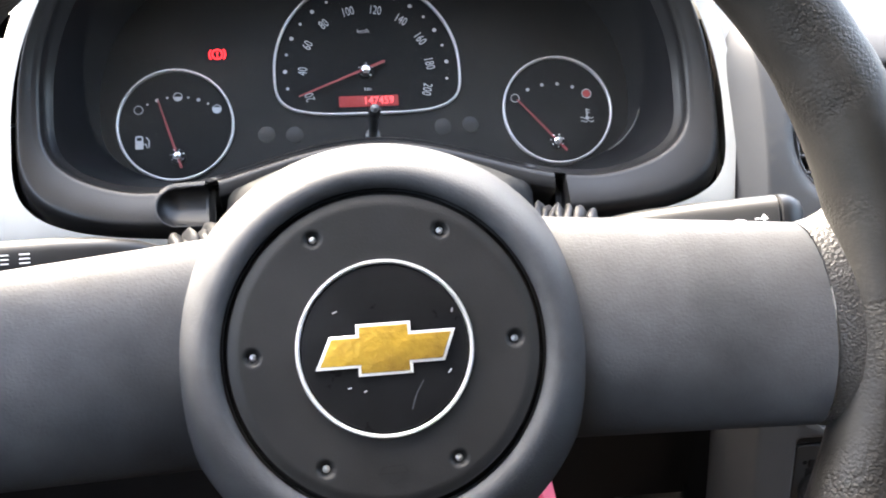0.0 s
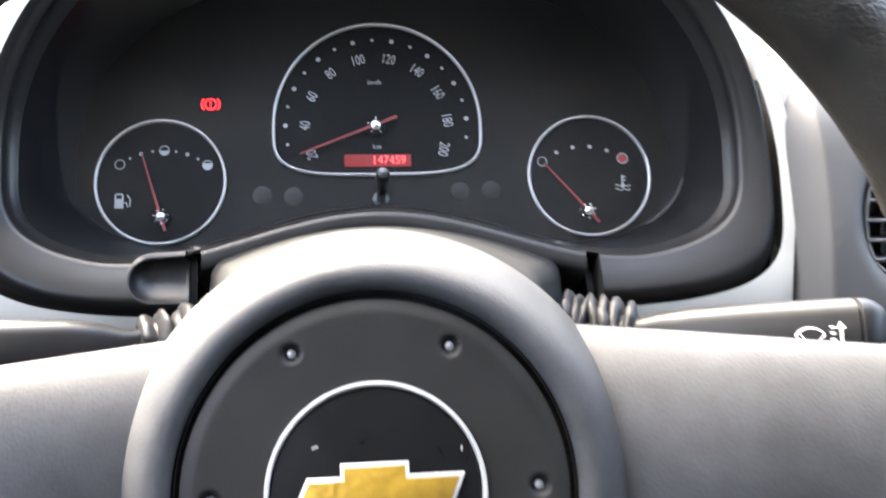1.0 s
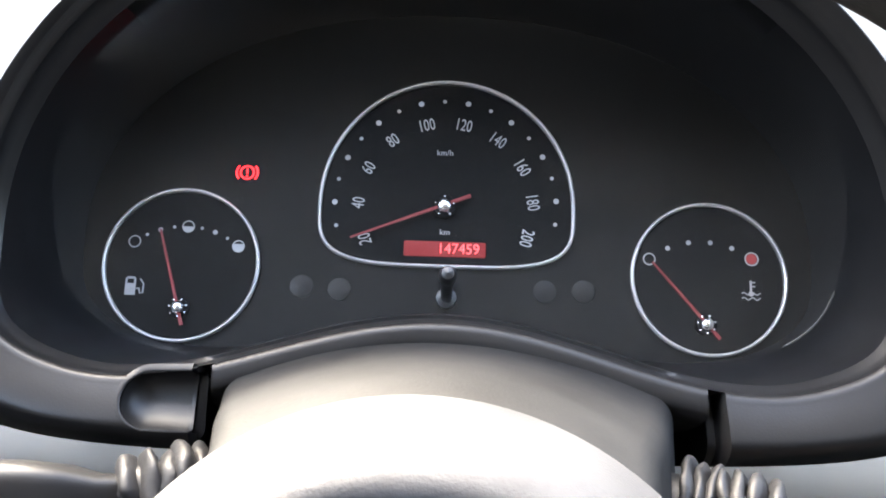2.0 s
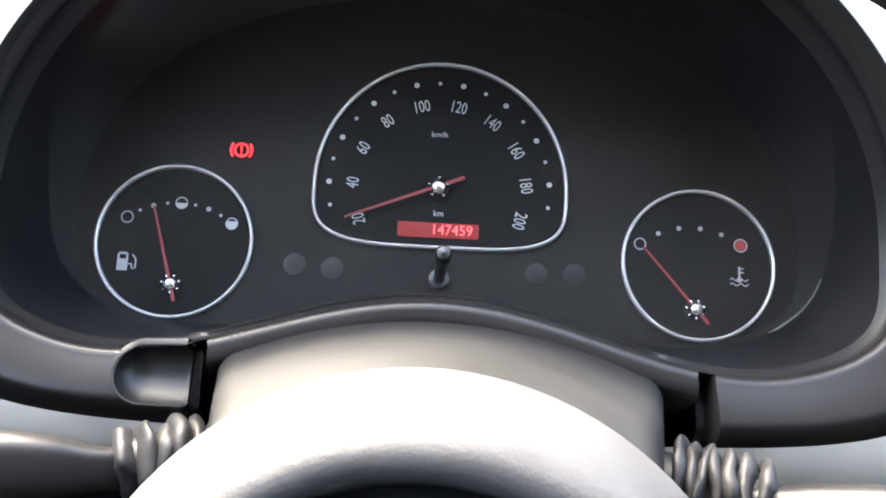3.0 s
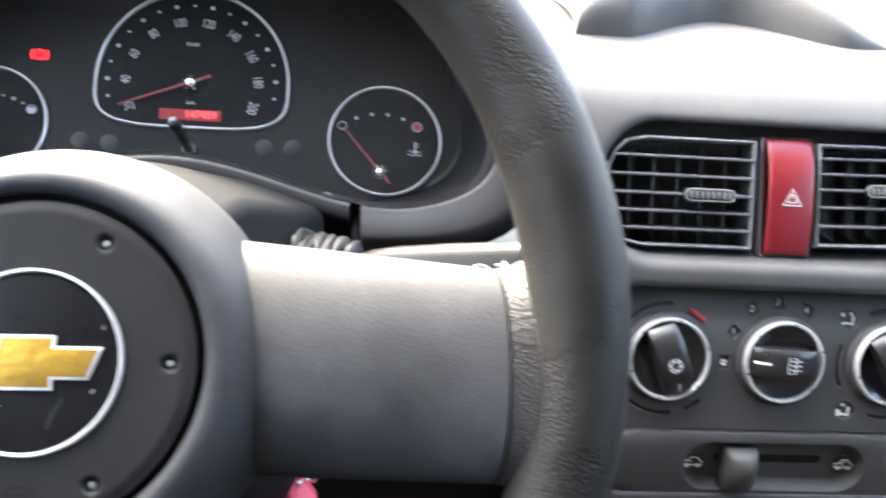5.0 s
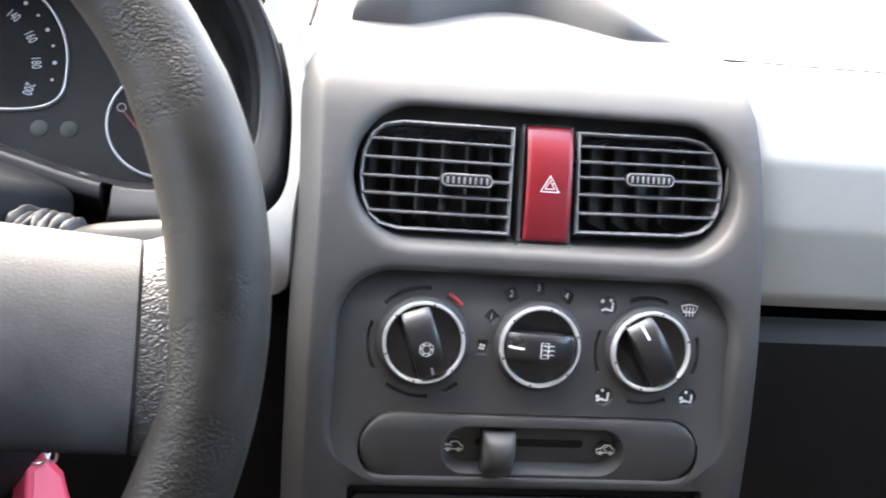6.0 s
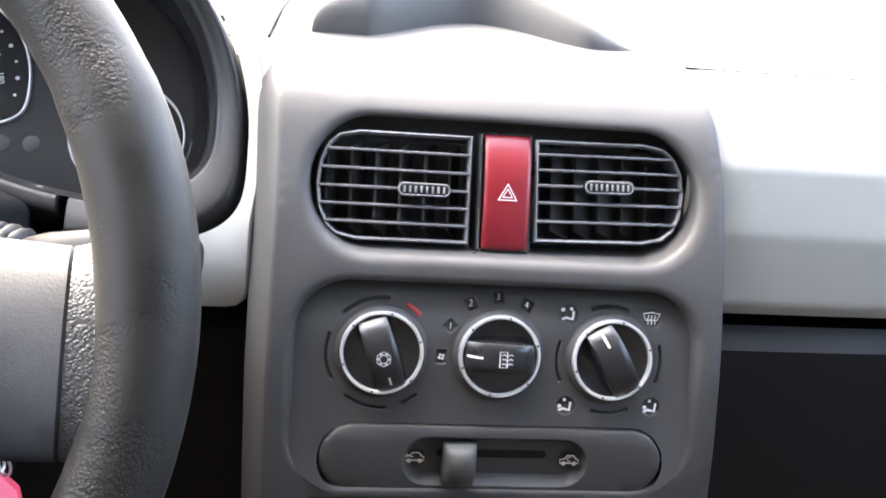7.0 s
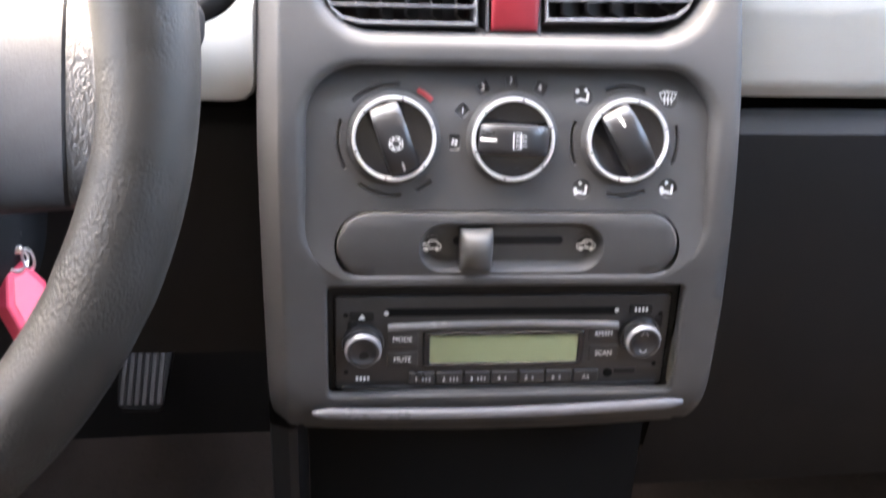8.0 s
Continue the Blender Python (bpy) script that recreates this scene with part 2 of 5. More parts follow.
def tube(path, radius, n=12, bm=None, flat=1.0, close=False):
    """A round bar along a path; radius: a number or one for each point."""
    path = [Vector(p) for p in path]
    loops, side = [], None
    for i, p in enumerate(path):
        a = path[i - 1] if (i or close) else p
        b = path[(i + 1) % len(path)] if (i + 1 < len(path) or close) else p
        d = (b - a).normalized()
        if side is None:
            side = d.orthogonal().normalized()
        side = (side - d * side.dot(d)).normalized()
        up = d.cross(side)
        r = radius[i] if hasattr(radius, "__len__") else radius
        loops.append([p + side * r * math.cos(2 * math.pi * k / n) + up * r * flat * math.sin(2 * math.pi * k / n) for k in range(n)])
    if close:
        loops.append(loops[0])
        return loft(loops, bm=bm)
    return loft(loops, cap0=True, cap1=True, bm=bm)


def box(x0, x1, y0, y1, z0, z1, bevel=0.0, bm=None):
    bm = bm or bmesh.new()
    c = bmesh.ops.create_cube(bm, size=1.0)["verts"]
    bmesh.ops.scale(bm, vec=(x1 - x0, y1 - y0, z1 - z0), verts=c)
    bmesh.ops.translate(bm, vec=((x0 + x1) / 2, (y0 + y1) / 2, (z0 + z1) / 2), verts=c)
    if bevel:
        edges = [e for e in bm.edges if e.verts[0] in c and e.verts[1] in c]
        bmesh.ops.bevel(bm, geom=edges, offset=bevel, segments=3, profile=0.5, affect="EDGES")
    return bm


def inside(p, poly):
    x, y, hit = p[0], p[1], False
    for (x0, y0), (x1, y1) in zip(poly, poly[1:] + poly[:1]):
        if (y0 > y) != (y1 > y) and x < (x1 - x0) * (y - y0) / (y1 - y0) + x0:
            hit = not hit
    return hit


def sheet(outline, holes, place, cell=8.0):
    """A sheet with holes: outlines in the plane, filled by small triangles and laid on a curved surface by place(a, b)."""
    from mathutils.geometry import delaunay_2d_cdt
    pts, edges = [], []
    for loop in [outline] + holes:
        k = len(pts)
        pts += [Vector(p) for p in loop]
        edges += [(k + i, k + (i + 1) % len(loop)) for i in range(len(loop))]
    xs, ys = [p[0] for p in outline], [p[1] for p in outline]
    near = [p.copy() for p in pts]
    for a in steps(min(xs), max(xs), max(2, int((max(xs) - min(xs)) / cell))):
        for b in steps(min(ys), max(ys), max(2, int((max(ys) - min(ys)) / cell))):
            if inside((a, b), outline) and not any(inside((a, b), h) for h in holes) and min((q - Vector((a, b))).length for q in near) > cell * 0.35:
                pts.append(Vector((a, b)))
    vs, _, fs, *_ = delaunay_2d_cdt(pts, edges, [], 0, 1e-5)
    bm = bmesh.new()
    made = [bm.verts.new(place(v.x, v.y)) for v in vs]
    for f in fs:
        c = sum((vs[i] for i in f), Vector((0, 0))) / len(f)
        if inside(c, outline) and not any(inside(c, h) for h in holes):
            bm.faces.new([made[i] for i in f])
    for v in [v for v in bm.verts if not v.link_faces]:
        bm.verts.remove(v)
    return bm


def words(text, size, x, y, w, turn=0.0, bm=None, wide=1.0, thick=0.12):
    """Letters of the built-in font, centred at x, y, as flat raised print."""
    cu = bpy.data.curves.new("print", "FONT")
    cu.body, cu.size, cu.align_x, cu.align_y, cu.resolution_u = text, size, "CENTER", "CENTER", 3
    ob = bpy.data.objects.new("print", cu)
    me = bpy.data.meshes.new_from_object(ob)
    me.transform(Matrix.Translation((x, y, w)) @ Matrix.Rotation(radians(turn), 4, "Z") @ Matrix.Diagonal((wide, 1, 1, 1)))
    bm = bm or bmesh.new()
    bm.from_mesh(me)
    bpy.data.objects.remove(ob)
    bpy.data.curves.remove(cu)
    bpy.data.meshes.remove(me)
    return bm


def stroke(points, width, w, bm=None, close=False, h=0.15):
    """A printed line of even width, slightly raised."""
    bm = bm or bmesh.new()
    pts = [Vector((p[0], p[1], 0)) for p in points]
    n = len(pts)
    a, b = [], []
    for i in range(n):
        p0 = pts[i - 1] if (i or close) else pts[i]
        p1 = pts[(i + 1) % n] if (i + 1 < n or close) else pts[i]
        d = (p1 - p0).normalized()
        s = Vector((-d.y, d.x, 0)) * width / 2
        a.append(bm.verts.new((*(pts[i] + s).xy, w)))
        b.append(bm.verts.new((*(pts[i] - s).xy, w)))
    for i in range(n if close else n - 1):
        j = (i + 1) % n
        bm.faces.new((a[i], a[j], b[j], b[i]))
    return bm


def arc(cx, cy, r, a0, a1, n=16):
    return [(cx + r * math.cos(radians(a)), cy + r * math.sin(radians(a))) for a in steps(a0, a1, n)]


def disc(cx, cy, r, w, bm=None, n=24):
    bm = bm or bmesh.new()
    bm.faces.new([bm.verts.new((x, y, w)) for x, y in circle(cx, cy, r, n)])
    return bm


def smooth(t):
    t = min(1, max(0, t))
    return t * t * (3 - 2 * t)


def basis(o, u, v, n):
    return Matrix(((u[0], v[0], n[0], o[0]), (u[1], v[1], n[1], o[1]), (u[2], v[2], n[2], o[2]), (0, 0, 0, 1)))


# the gauge plane and the steering wheel's plane: x right, y up, z towards the driver
GAUGES = basis((0.0216, 0.5306, 0.6804), (1, 0, 0), (0, 0.4988, 0.8667), (0, -0.8667, 0.4988))
WHEEL = basis((0.01659, 0.27394, 0.6392), (0.9994, -0.0343, -0.0040), (0.0199, 0.4752, 0.8797), (-0.0283, -0.8792, 0.4756))
CONSOLE_X = 331.0


def world_part(name, bm, mat, parent, label="", sharp=35, flat=False):
    """Like part, for shapes drawn in world millimetres."""
    top = parent
    while top.parent:
        top = top.parent
    bm.transform(Matrix.Diagonal((1000, 1000, 1000, 1)) @ top.matrix_basis.inverted() @ Matrix.Diagonal((0.001, 0.001, 0.001, 1)))
    return part(name, bm, mat, parent, label, sharp, flat)


def at(x, y, z):
    return Matrix.Translation((x / 1000, y / 1000, z / 1000))


def lerp_table(table, k):
    for (a, p), (b, q) in zip(table, table[1:]):
        if k <= b:
            t = min(1, max(0, (k - a) / (b - a)))
            return p + (q - p) * t
    return table[-1][1]


# ---- cabin shell ----
X0, X1 = -360.0, 1010.0
# unseen ground, made pale as a reflector for the cabin
ground = tagged(part("ground", grid(lambda a, b: (a, b, -250), steps(-90000, 90000, 12), steps(-90000, 90000, 12)), BOUNCE_GROUND), "unseen ground outside the car, pale to bounce light in", "ground", kind="structure")
floor = tagged(part("floor", grid(lambda a, b: (a, b, 6 * math.sin(a / 90) * math.sin(b / 130) + max(0, b - 800) * 0.9), steps(X0, X1, 60), steps(-1300, 1150, 80)), CARPET), "worn brown-grey carpet of the footwell", "floor", kind="structure")
# its black stands in for the shade deep in the footwell
tagged(part("wall_front", box(X0, X1, 880, 910, 0, 700), DARK), "bulkhead behind the dashboard, painted black for the footwell's shade", "bulkhead", kind="structure")
# unseen; added close behind the eye to keep light out from the rear
tagged(part("rear_light_block", box(X0, X1, -330, -290, 0, 1165), DARK), "unseen black wall added close behind to block rear light", "wall", kind="structure")
for name, xa, xb in (("wall_left", X0 - 40, X0), ("wall_right", X1, X1 + 40)):
    # unseen; kept dark so that little light bounces up from below
    tagged(part(name + "_lower", box(xa, xb, -1300, 1150, 0, 800, 4), DARK), "unseen lower door wall, made dark to cut light from below", "wall", kind="structure")
    bm = box(xa, xb, -560, -470, 800, 1180, 4)
    box(xa, xb, -1300, 260, 1140, 1200, 4, bm)
    tube([(xa + 20, 900, 735), (xa + 20, 220, 1165)], 34, 10, bm)
    tagged(part(name, bm, CLOTH), "cabin side with door, open window and grey lining", "wall", kind="structure")
# unseen; its paleness and front edge are set for fill and sky light
tagged(part("ceiling", grid(lambda a, b: (a, b, 1185 + 22 * math.sin(math.pi * (a - X0) / (X1 - X0))), steps(X0, X1, 20), steps(-1180, 230, 24)), CLOTH), "unseen light grey roof lining, set to shape the cabin light", "ceiling", kind="structure")

# ---- dashboard ----
PROFILE = ((300, 450), (400, 429), (412, 417), (423, 406), (433, 400), (470, 402), (530, 405), (580, 411), (620, 421), (655, 434), (688, 450), (702, 459), (711, 470), (718, 485), (723, 500), (727, 520), (733, 560), (742, 640), (757, 800))


def depth(z):
    """How far ahead the console's front lies at height z: the mean over a few millimetres rounds the steps."""
    return sum(lerp_table(PROFILE, z + d) for d in (-12, -8, -4, 0, 4, 8, 12)) / 7


def con(x, z, proud=0.0):
    return (x, depth(z) - proud, z)


dashboard = thing("dashboard", at(CONSOLE_X, 520, 400), "charcoal plastic car dashboard with satin silver panels", "dashboard")


def top_height(y):
    return lerp_table(((450, 688), (459, 702), (470, 711), (485, 718), (500, 722.5), (520, 726.5), (560, 733), (640, 742), (800, 757), (1000, 762), (1130, 764)), y)


def recess(x):
    return 0.00013 * max(0, x - 440) ** 2


def dash_top(x, s):
    y0 = 690 - 190 * smooth((x - 171) / 10) - 190 * smooth((-136 - x) / 10) + recess(x) - 22 * smooth((x - 180) / 6) * (1 - smooth((x - 224) / 6))
    y = y0 + s * (1125 - y0)
    return (x, y, top_height(y - recess(x) * (1 - s)) - 3)


world_part("dash_top", grid(dash_top, steps(X0, X1, 274), steps(0, 1, 50)), DASH, dashboard, "charcoal top pad under the windscreen")


def right_panel(x, z):
    return (x, lerp_table(((592, 456), (600, 450), (640, 446), (675, 450), (697, 460), (708, 470), (714, 482), (717.9, 494), (719.3, 500), (719.8, 506)), z) + recess(x) + 3.0 * (x < 439), z)


world_part("right_panel", grid(right_panel, steps(424, X1 - 10, 52), [592, 594, 597] + steps(600, 719.8, 40)), SILVER, dashboard, "satin silver panel above the glovebox")
world_part("glovebox", grid(lambda x, z: (x, 449 + recess(x) + (10 * (1 - smooth((583 - z) / 9)) if z > 574 else 0) + 0.00062 * (574 - z) ** 2 * (z < 574), z), steps(443, X1 - 10, 40), steps(300, 584, 50)), DARK, dashboard, "black glovebox lid")
# black sheet in place of the shade behind the joints
world_part("gap_backing", box(441, X1 - 10, 540, 560, 300, 690), VOID, dashboard, "black sheet standing in for shade behind the panels")

# knee panel between column and console
world_part("knee_panel", grid(lambda x, z: (x, 457 + 9 * smooth((z - 570) / 10) + 0.0005 * (570 - z) ** 2 * (z < 570), z), steps(-330, 203, 40), steps(430, 580, 24)), DARK, dashboard, "dark lower panel under the steering column")
# shade of the hollow behind the column, put in as a black sheet
world_part("dark_backing", box(-330, 200, 600, 610, 400, 640), VOID, dashboard, "black sheet standing in for shade behind the column")

# ---- binnacle and silver surround ----


def oval(cx, cv, a, up, down, n_up, n_down, count=960, bump=0.0):
    """A squared oval, counterclockwise from the right; bump lifts the middle of its lower edge."""
    out = []
    for i in range(count):
        t = 2 * math.pi * i / count
        c, s = math.cos(t), math.sin(t)
        n = n_up if s > 0 else n_down
        k = (abs(c) ** n + abs(s) ** n) ** (-1 / n)
        u, v = cx + a * c * k, cv + (up if s > 0 else down) * s * k
        if s < 0 and bump and abs(u) < 125:
            v += bump * math.cos(math.pi * u / 250) ** 2 * smooth((cv - v) / down * 2 - 0.6)
        out.append((u, v))
    return out


RIM_LOOP = oval(1.5, -30, 159, 120, 51.5, 2.0, 3.6, bump=26)
EDGE_LOOP = oval(4, -42, 173.5, 140, 59.5, 2.0, 4.6)
FACE_LOOP = oval(2, -15, 146, 100, 50, 2.15, 3.4, bump=13)


def lift(v):
    d = v + 25
    return 0.15 * (d + math.sqrt(d * d + 256))


EDGE_OUT = offset(EDGE_LOOP, 8.0)
POCKET = [(-81.6 + 1.6 * math.cos(radians(a)), -75.8 + 1.6 * math.sin(radians(a))) for a in steps(0, 90, 4)]
POCKET += [(-94.0 + 9.8 * math.cos(radians(a)), -84.4 + 9.8 * math.sin(radians(a))) for a in steps(100, 260, 16)]
POCKET += [(-81.6 + 1.6 * math.cos(radians(a)), -92.8 + 1.6 * math.sin(radians(a))) for a in steps(270, 360, 4)]
binnacle = thing("instrument_binnacle", GAUGES, "black plastic instrument hood with rounded rim", "instrument hood")
cut = lambda u, v: v < -40 and -79 < u < 90
loops = [[(u, v, 0.0) for u, v in FACE_LOOP]]
for k in (0.3, 0.6, 0.85):
    loops.append([(a[0] + (b[0] - a[0]) * k, a[1] + (b[1] - a[1]) * k ** 0.8, (55 + lift(b[1])) * k) for a, b in zip(FACE_LOOP, RIM_LOOP)])
RIM_IN, RIM_OUT = offset(RIM_LOOP, -0.6), offset(RIM_LOOP, 3.0)
for d, w, g in ((-4.2, 47.5, -0.4), (-3.4, 48.6, 0.6), (-2.2, 50.2, -0.8)):
    # a shallow groove along the middle of the lower lip only
    loops.append([(u, v, w + lift(v) + g * 1.3 * (v < -40) * (1 - smooth((abs(u) - 70) / 25))) for u, v in offset(RIM_LOOP, d)])
loops.append([(u, v, 52.0 + lift(v)) for u, v in RIM_IN])
loops.append([(u, v, 54.6 + lift(v)) for u, v in RIM_LOOP])
loops.append([(u, v, 55.7 + lift(v)) for u, v in offset(RIM_LOOP, 0.6)])
loops.append([(u, v, 56.4 + lift(v)) for u, v in offset(RIM_LOOP, 1.6)])
loops.append([(u, v, 56.7 + lift(v)) for u, v in RIM_OUT])
LIP = [(k, 56.7 + 2.8 * math.sin(min(1, k / 0.7) * math.pi / 2) - 11 * max(0, (k - 0.58) / 0.42) ** 2.3) for k in steps(0.04, 1.0, 34)]
for k, w in LIP + [(1.02, 40.0), (1.0, -70.0)]:
    row = []
    for (ru, rv), (eu, ev) in zip(RIM_OUT, EDGE_LOOP):
        if cut(ru, rv):
            row.append((ru + (eu - ru) * 0.02, rv - 9 * k, w - 6 * k + lift(rv) - 8 * (k > 1) + 40 * (w < 0)))
        else:
            if rv < -45:
                eu = ru + (eu - ru) * smooth((max(ru - 90, -79 - ru) + 2) / 45)
            row.append((ru + (eu - ru) * k, rv + (ev - rv) * k, w + lift(rv + (ev - rv) * k)))
    loops.append(row)
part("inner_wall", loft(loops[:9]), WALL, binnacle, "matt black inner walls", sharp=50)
bm = loft(loops[8:])


# the recess is a smooth bowl of its own, let into the rim
skin_tree = BVHTree.FromBMesh(bm)


def skin(x, y):
    hit = skin_tree.ray_cast(Vector((x, y, 120)), Vector((0, 0, -1)))[0]
    return (hit or skin_tree.find_nearest(Vector((x, y, 56)))[0]).z


for f in [f for f in bm.faces if f.calc_center_median().z > 35 and any(inside(v.co.xy, POCKET) for v in f.verts)]:
    bm.faces.remove(f)
CURVED = [(Vector(p), Vector(q)) for p, q in zip(POCKET, POCKET[1:] + POCKET[:1]) if p[0] + q[0] < -162.6]


def scoop(x, y):
    """Rises to the rim along its curved side, and runs out deep into the slit along its straight one."""
    near = min((Vector((x, y)) - (p + (q - p) * max(0, min(1, (Vector((x, y)) - p).dot(q - p) / (q - p).length_squared)))).length for p, q in CURVED)
    return (x, y, skin(x, y) - 0.3 - 9.0 * math.sqrt(1 - (1 - min(1, near / 11)) ** 2))


rows = [[(x, y, skin(x, y) + (h if x < -81.4 else -8)) for x, y in offset(POCKET, d)] for d, h in ((2.4, -0.25), (1.6, 0.0), (0.5, 0.03), (0.1, -0.12), (-0.2, -0.5))]
recess_bm = loft(rows)
scoop_bm = sheet(offset(POCKET, -0.15), [], scoop, 1.1)
for v in bm.verts:
    # narrow slits at both ends of the middle lip
    if v.co.y < -55 and v.co.z > 30 and (-79.6 < v.co.x < -75.2 or 89.4 < v.co.x < 94.0):
        v.co.z -= 13
part("recess_rim", recess_bm, HOOD, binnacle, sharp=80)
part("finger_recess", scoop_bm, HOOD, binnacle, "smooth scooped finger recess", sharp=80)
part("housing", bm, HOOD, binnacle, "smooth black rim with a scooped finger recess", sharp=50)
# from the lower left, along the lower edge, up the right side, then over the hood
ring = [(21.6 + EDGE_OUT[i][0], 680.4 + 0.8667 * EDGE_OUT[i][1] + 0.4988 * (56 + lift(EDGE_OUT[i][1]))) for i in range(960)]
hole = [(21.6 + u, 680.4 + 0.8667 * v + 0.4988 * (57 + lift(v))) for u, v in EDGE_LOOP]
surround_outline = [(-340, 592)] + [(x, 592) for x in steps(-300, 170, 20)] + [(190, 592), (195.5, 593), (199.3, 596.5), (200.9, 602), (201.3, 614), (201.6, 635)] + [p for p in ring[0:448:4] if p[1] > 650] + [(-200, 716), (-340, 716)]


def surround(x, z):
    d = 621 - z
    rise = (math.sqrt(d * d + 500) - d) / 2
    y = 426.5 + 0.5755 * rise + (0.12 * d + 0.006 * d * d if d > 0 else 0)
    v = (z - 680.4 - 0.4988 * 57) / 0.8667
    y -= 0.8667 * lift(v) * 0.6
    return (x, y + 0.0009 * max(0, abs(x - 20) - 190) ** 2 * 0.4, z)


world_part("instrument_surround", sheet(surround_outline, [hole[::4]], surround, 9), SILVER, dashboard, "satin silver surround of the instruments")
rolled = surround_outline
bm = loft([[surround(x, z) for x, z in rolled], [(lambda q: (q[0], q[1] + 3, q[2]))(surround(x, z)) for x, z in offset(rolled, 1.5)], [(lambda q: (q[0], q[1] + 26, q[2]))(surround(x, z)) for x, z in offset(rolled, 1.0)]])
world_part("surround_edge", bm, SILVER, dashboard)


def shoulder(k, z):
    """Fills the corner between the hood's rim, the top pad and the console."""
    rim = 26.5 + 177.5 * math.sqrt(max(0, 1 - (((z - 708.8) / 0.8667 + 42) / 144) ** 2))
    x = rim + (213 - rim) * k
    return (x, surround(x, z)[1] + 2, z)


world_part("surround_shoulder", grid(shoulder, steps(0, 1, 10), steps(672, 719, 18)), SILVER, dashboard)
for a, b, c in (((185, 494), (175, 526), (160, 578)), ((204.5, 497), (206.5, 540), (211, 600))):
    world_part("pad_joint", tube([(x, y, top_height(y) - 1.6) for x, y in (a, ((a[0] + b[0]) / 2, (a[1] + b[1]) / 2), b, ((b[0] + c[0]) / 2, (b[1] + c[1]) / 2), c)], [0.8, 1.3, 1.4, 1.4, 1.4], 8), VOID, dashboard, "dark joint in the top pad")
world_part("surround_joint", box(190, 207, 500, 505, 560, 660), VOID, dashboard)

# ---- instrument cluster ----
cluster = thing("instrument_cluster", GAUGES, "black instrument cluster with three ringed gauges", "instrument cluster")
part("face_panel", sheet(offset(FACE_LOOP[::6], 1), [], lambda u, v: (u, v, 0.2), 14), CLUSTER, cluster, "matt black backing panel")

SPEED = oval(1.0, 1.0, 51.3, 53.0, 25.5, 2.0, 3.9, count=96)


def gauge(name, poly, label):
    g = part(name, plate(offset(poly, -1.2), 0.2, 0.9, 0.2), FACE, cluster, label)
    part("gauge_ring", frame_ring(offset(poly, 0.75), offset(poly, -0.6), 0.0, 2.6, 0.5), GAUGE_RING, g, "satin bright ring")
    return g


def needle(g, px, py, tx, ty, bx, by, width):
    d = Vector((tx - px, ty - py)).normalized()
    s = Vector((-d.y, d.x))
    bm = bmesh.new()
    pts = [(bx + s.x * width * 0.6, by + s.y * width * 0.6), (bx - s.x * width * 0.6, by - s.y * width * 0.6), (tx - s.x * width * 0.3, ty - s.y * width * 0.3), (tx + s.x * width * 0.3, ty + s.y * width * 0.3)]
    loft([[(x, y, 3.2) for x, y in pts], [(x, y, 4.0) for x, y in pts]], cap0=True, cap1=True, bm=bm)
    part("needle", bm, NEEDLE, g, "red needle with a faint added glow", flat=True)


def needle_cap(g, px, py, r, studs):
    bm = lathe([(r, 1.0), (r, 4.4), (r * 0.94, 5.2), (r * 0.72, 5.9), (r * 0.35, 6.3), (0.01, 6.4)], 24)
    bmesh.ops.translate(bm, vec=(px, py, 0), verts=bm.verts)
    cap = part("needle_cap", bm, CHROME, g, "bright domed needle cap")
    bm = lathe([(r + 1.7, 0.9), (r + 1.7, 3.2), (r + 1.3, 3.6), (r - 0.2, 3.8)], 24)
    bmesh.ops.translate(bm, vec=(px, py, 0), verts=bm.verts)
    part("cap_collar", bm, FACE, cap, "black collar")
    for i in range(studs):
        a = 2 * math.pi * i / studs + 0.3
        bm = lathe([(0.5, 3.3), (0.42, 4.1), (0.01, 4.4)], 8)
        bmesh.ops.translate(bm, vec=(px + (r + 0.95) * math.cos(a), py + (r + 0.95) * math.sin(a), 0), verts=bm.verts)
        part("stud", bm, CHROME, cap)


speedo = gauge("speedometer", SPEED, "speedometer dial with flat base")
for k in range(0, 19):
    a = radians(205 - 25.1 * k / 2)
    if k in (0, 18):
        continue
    big = k % 2 == 0
    part("tick_dot", disc(0.5 + 45.0 * math.cos(a), 0.8 + 45.0 * math.sin(a), 1.15 if big else 0.8, 1.05, n=14), GREY_PRINT, speedo, flat=True)
for k in range(10):
    a = 205 - 25.1 * k
    turn = a - 90
    bm = words(str(20 + 20 * k), 7.3, 0.5 + 35.2 * math.cos(radians(a)), 0.8 + 35.2 * math.sin(radians(a)), 1.05, turn * 0.93, wide=0.66)
    part("numeral", bm, GREY_PRINT, speedo, "grey printed %d" % (20 + 20 * k), flat=True)
part("unit_print", words("km/h", 3.4, -0.3, 23.2, 1.05), GREY_PRINT, speedo, "small grey km/h", flat=True)
part("unit_print", words("km", 3.4, 0.5, -10.4, 1.05), GREY_PRINT, speedo, "small grey km", flat=True)
odo = part("odometer", plate(rounded(0.7, -17.4, 16.4, 3.1, 0.5, 3), 0.7, 1.3, 0.1), ODO, speedo, "glowing red odometer window")
part("digits", words("147459", 6.0, 6.2, -17.4, 1.45, wide=0.95), DIGIT, odo, "red lit digits", flat=True)
needle(speedo, 0, 0, -37.3, -14.3, 10.5, 4.6, 1.2)
needle_cap(speedo, 0, 0, 3.0, 5)

fuel = gauge("fuel_gauge", circle(-104.2, -27.0, 30.6, 64), "round fuel gauge with white marks")
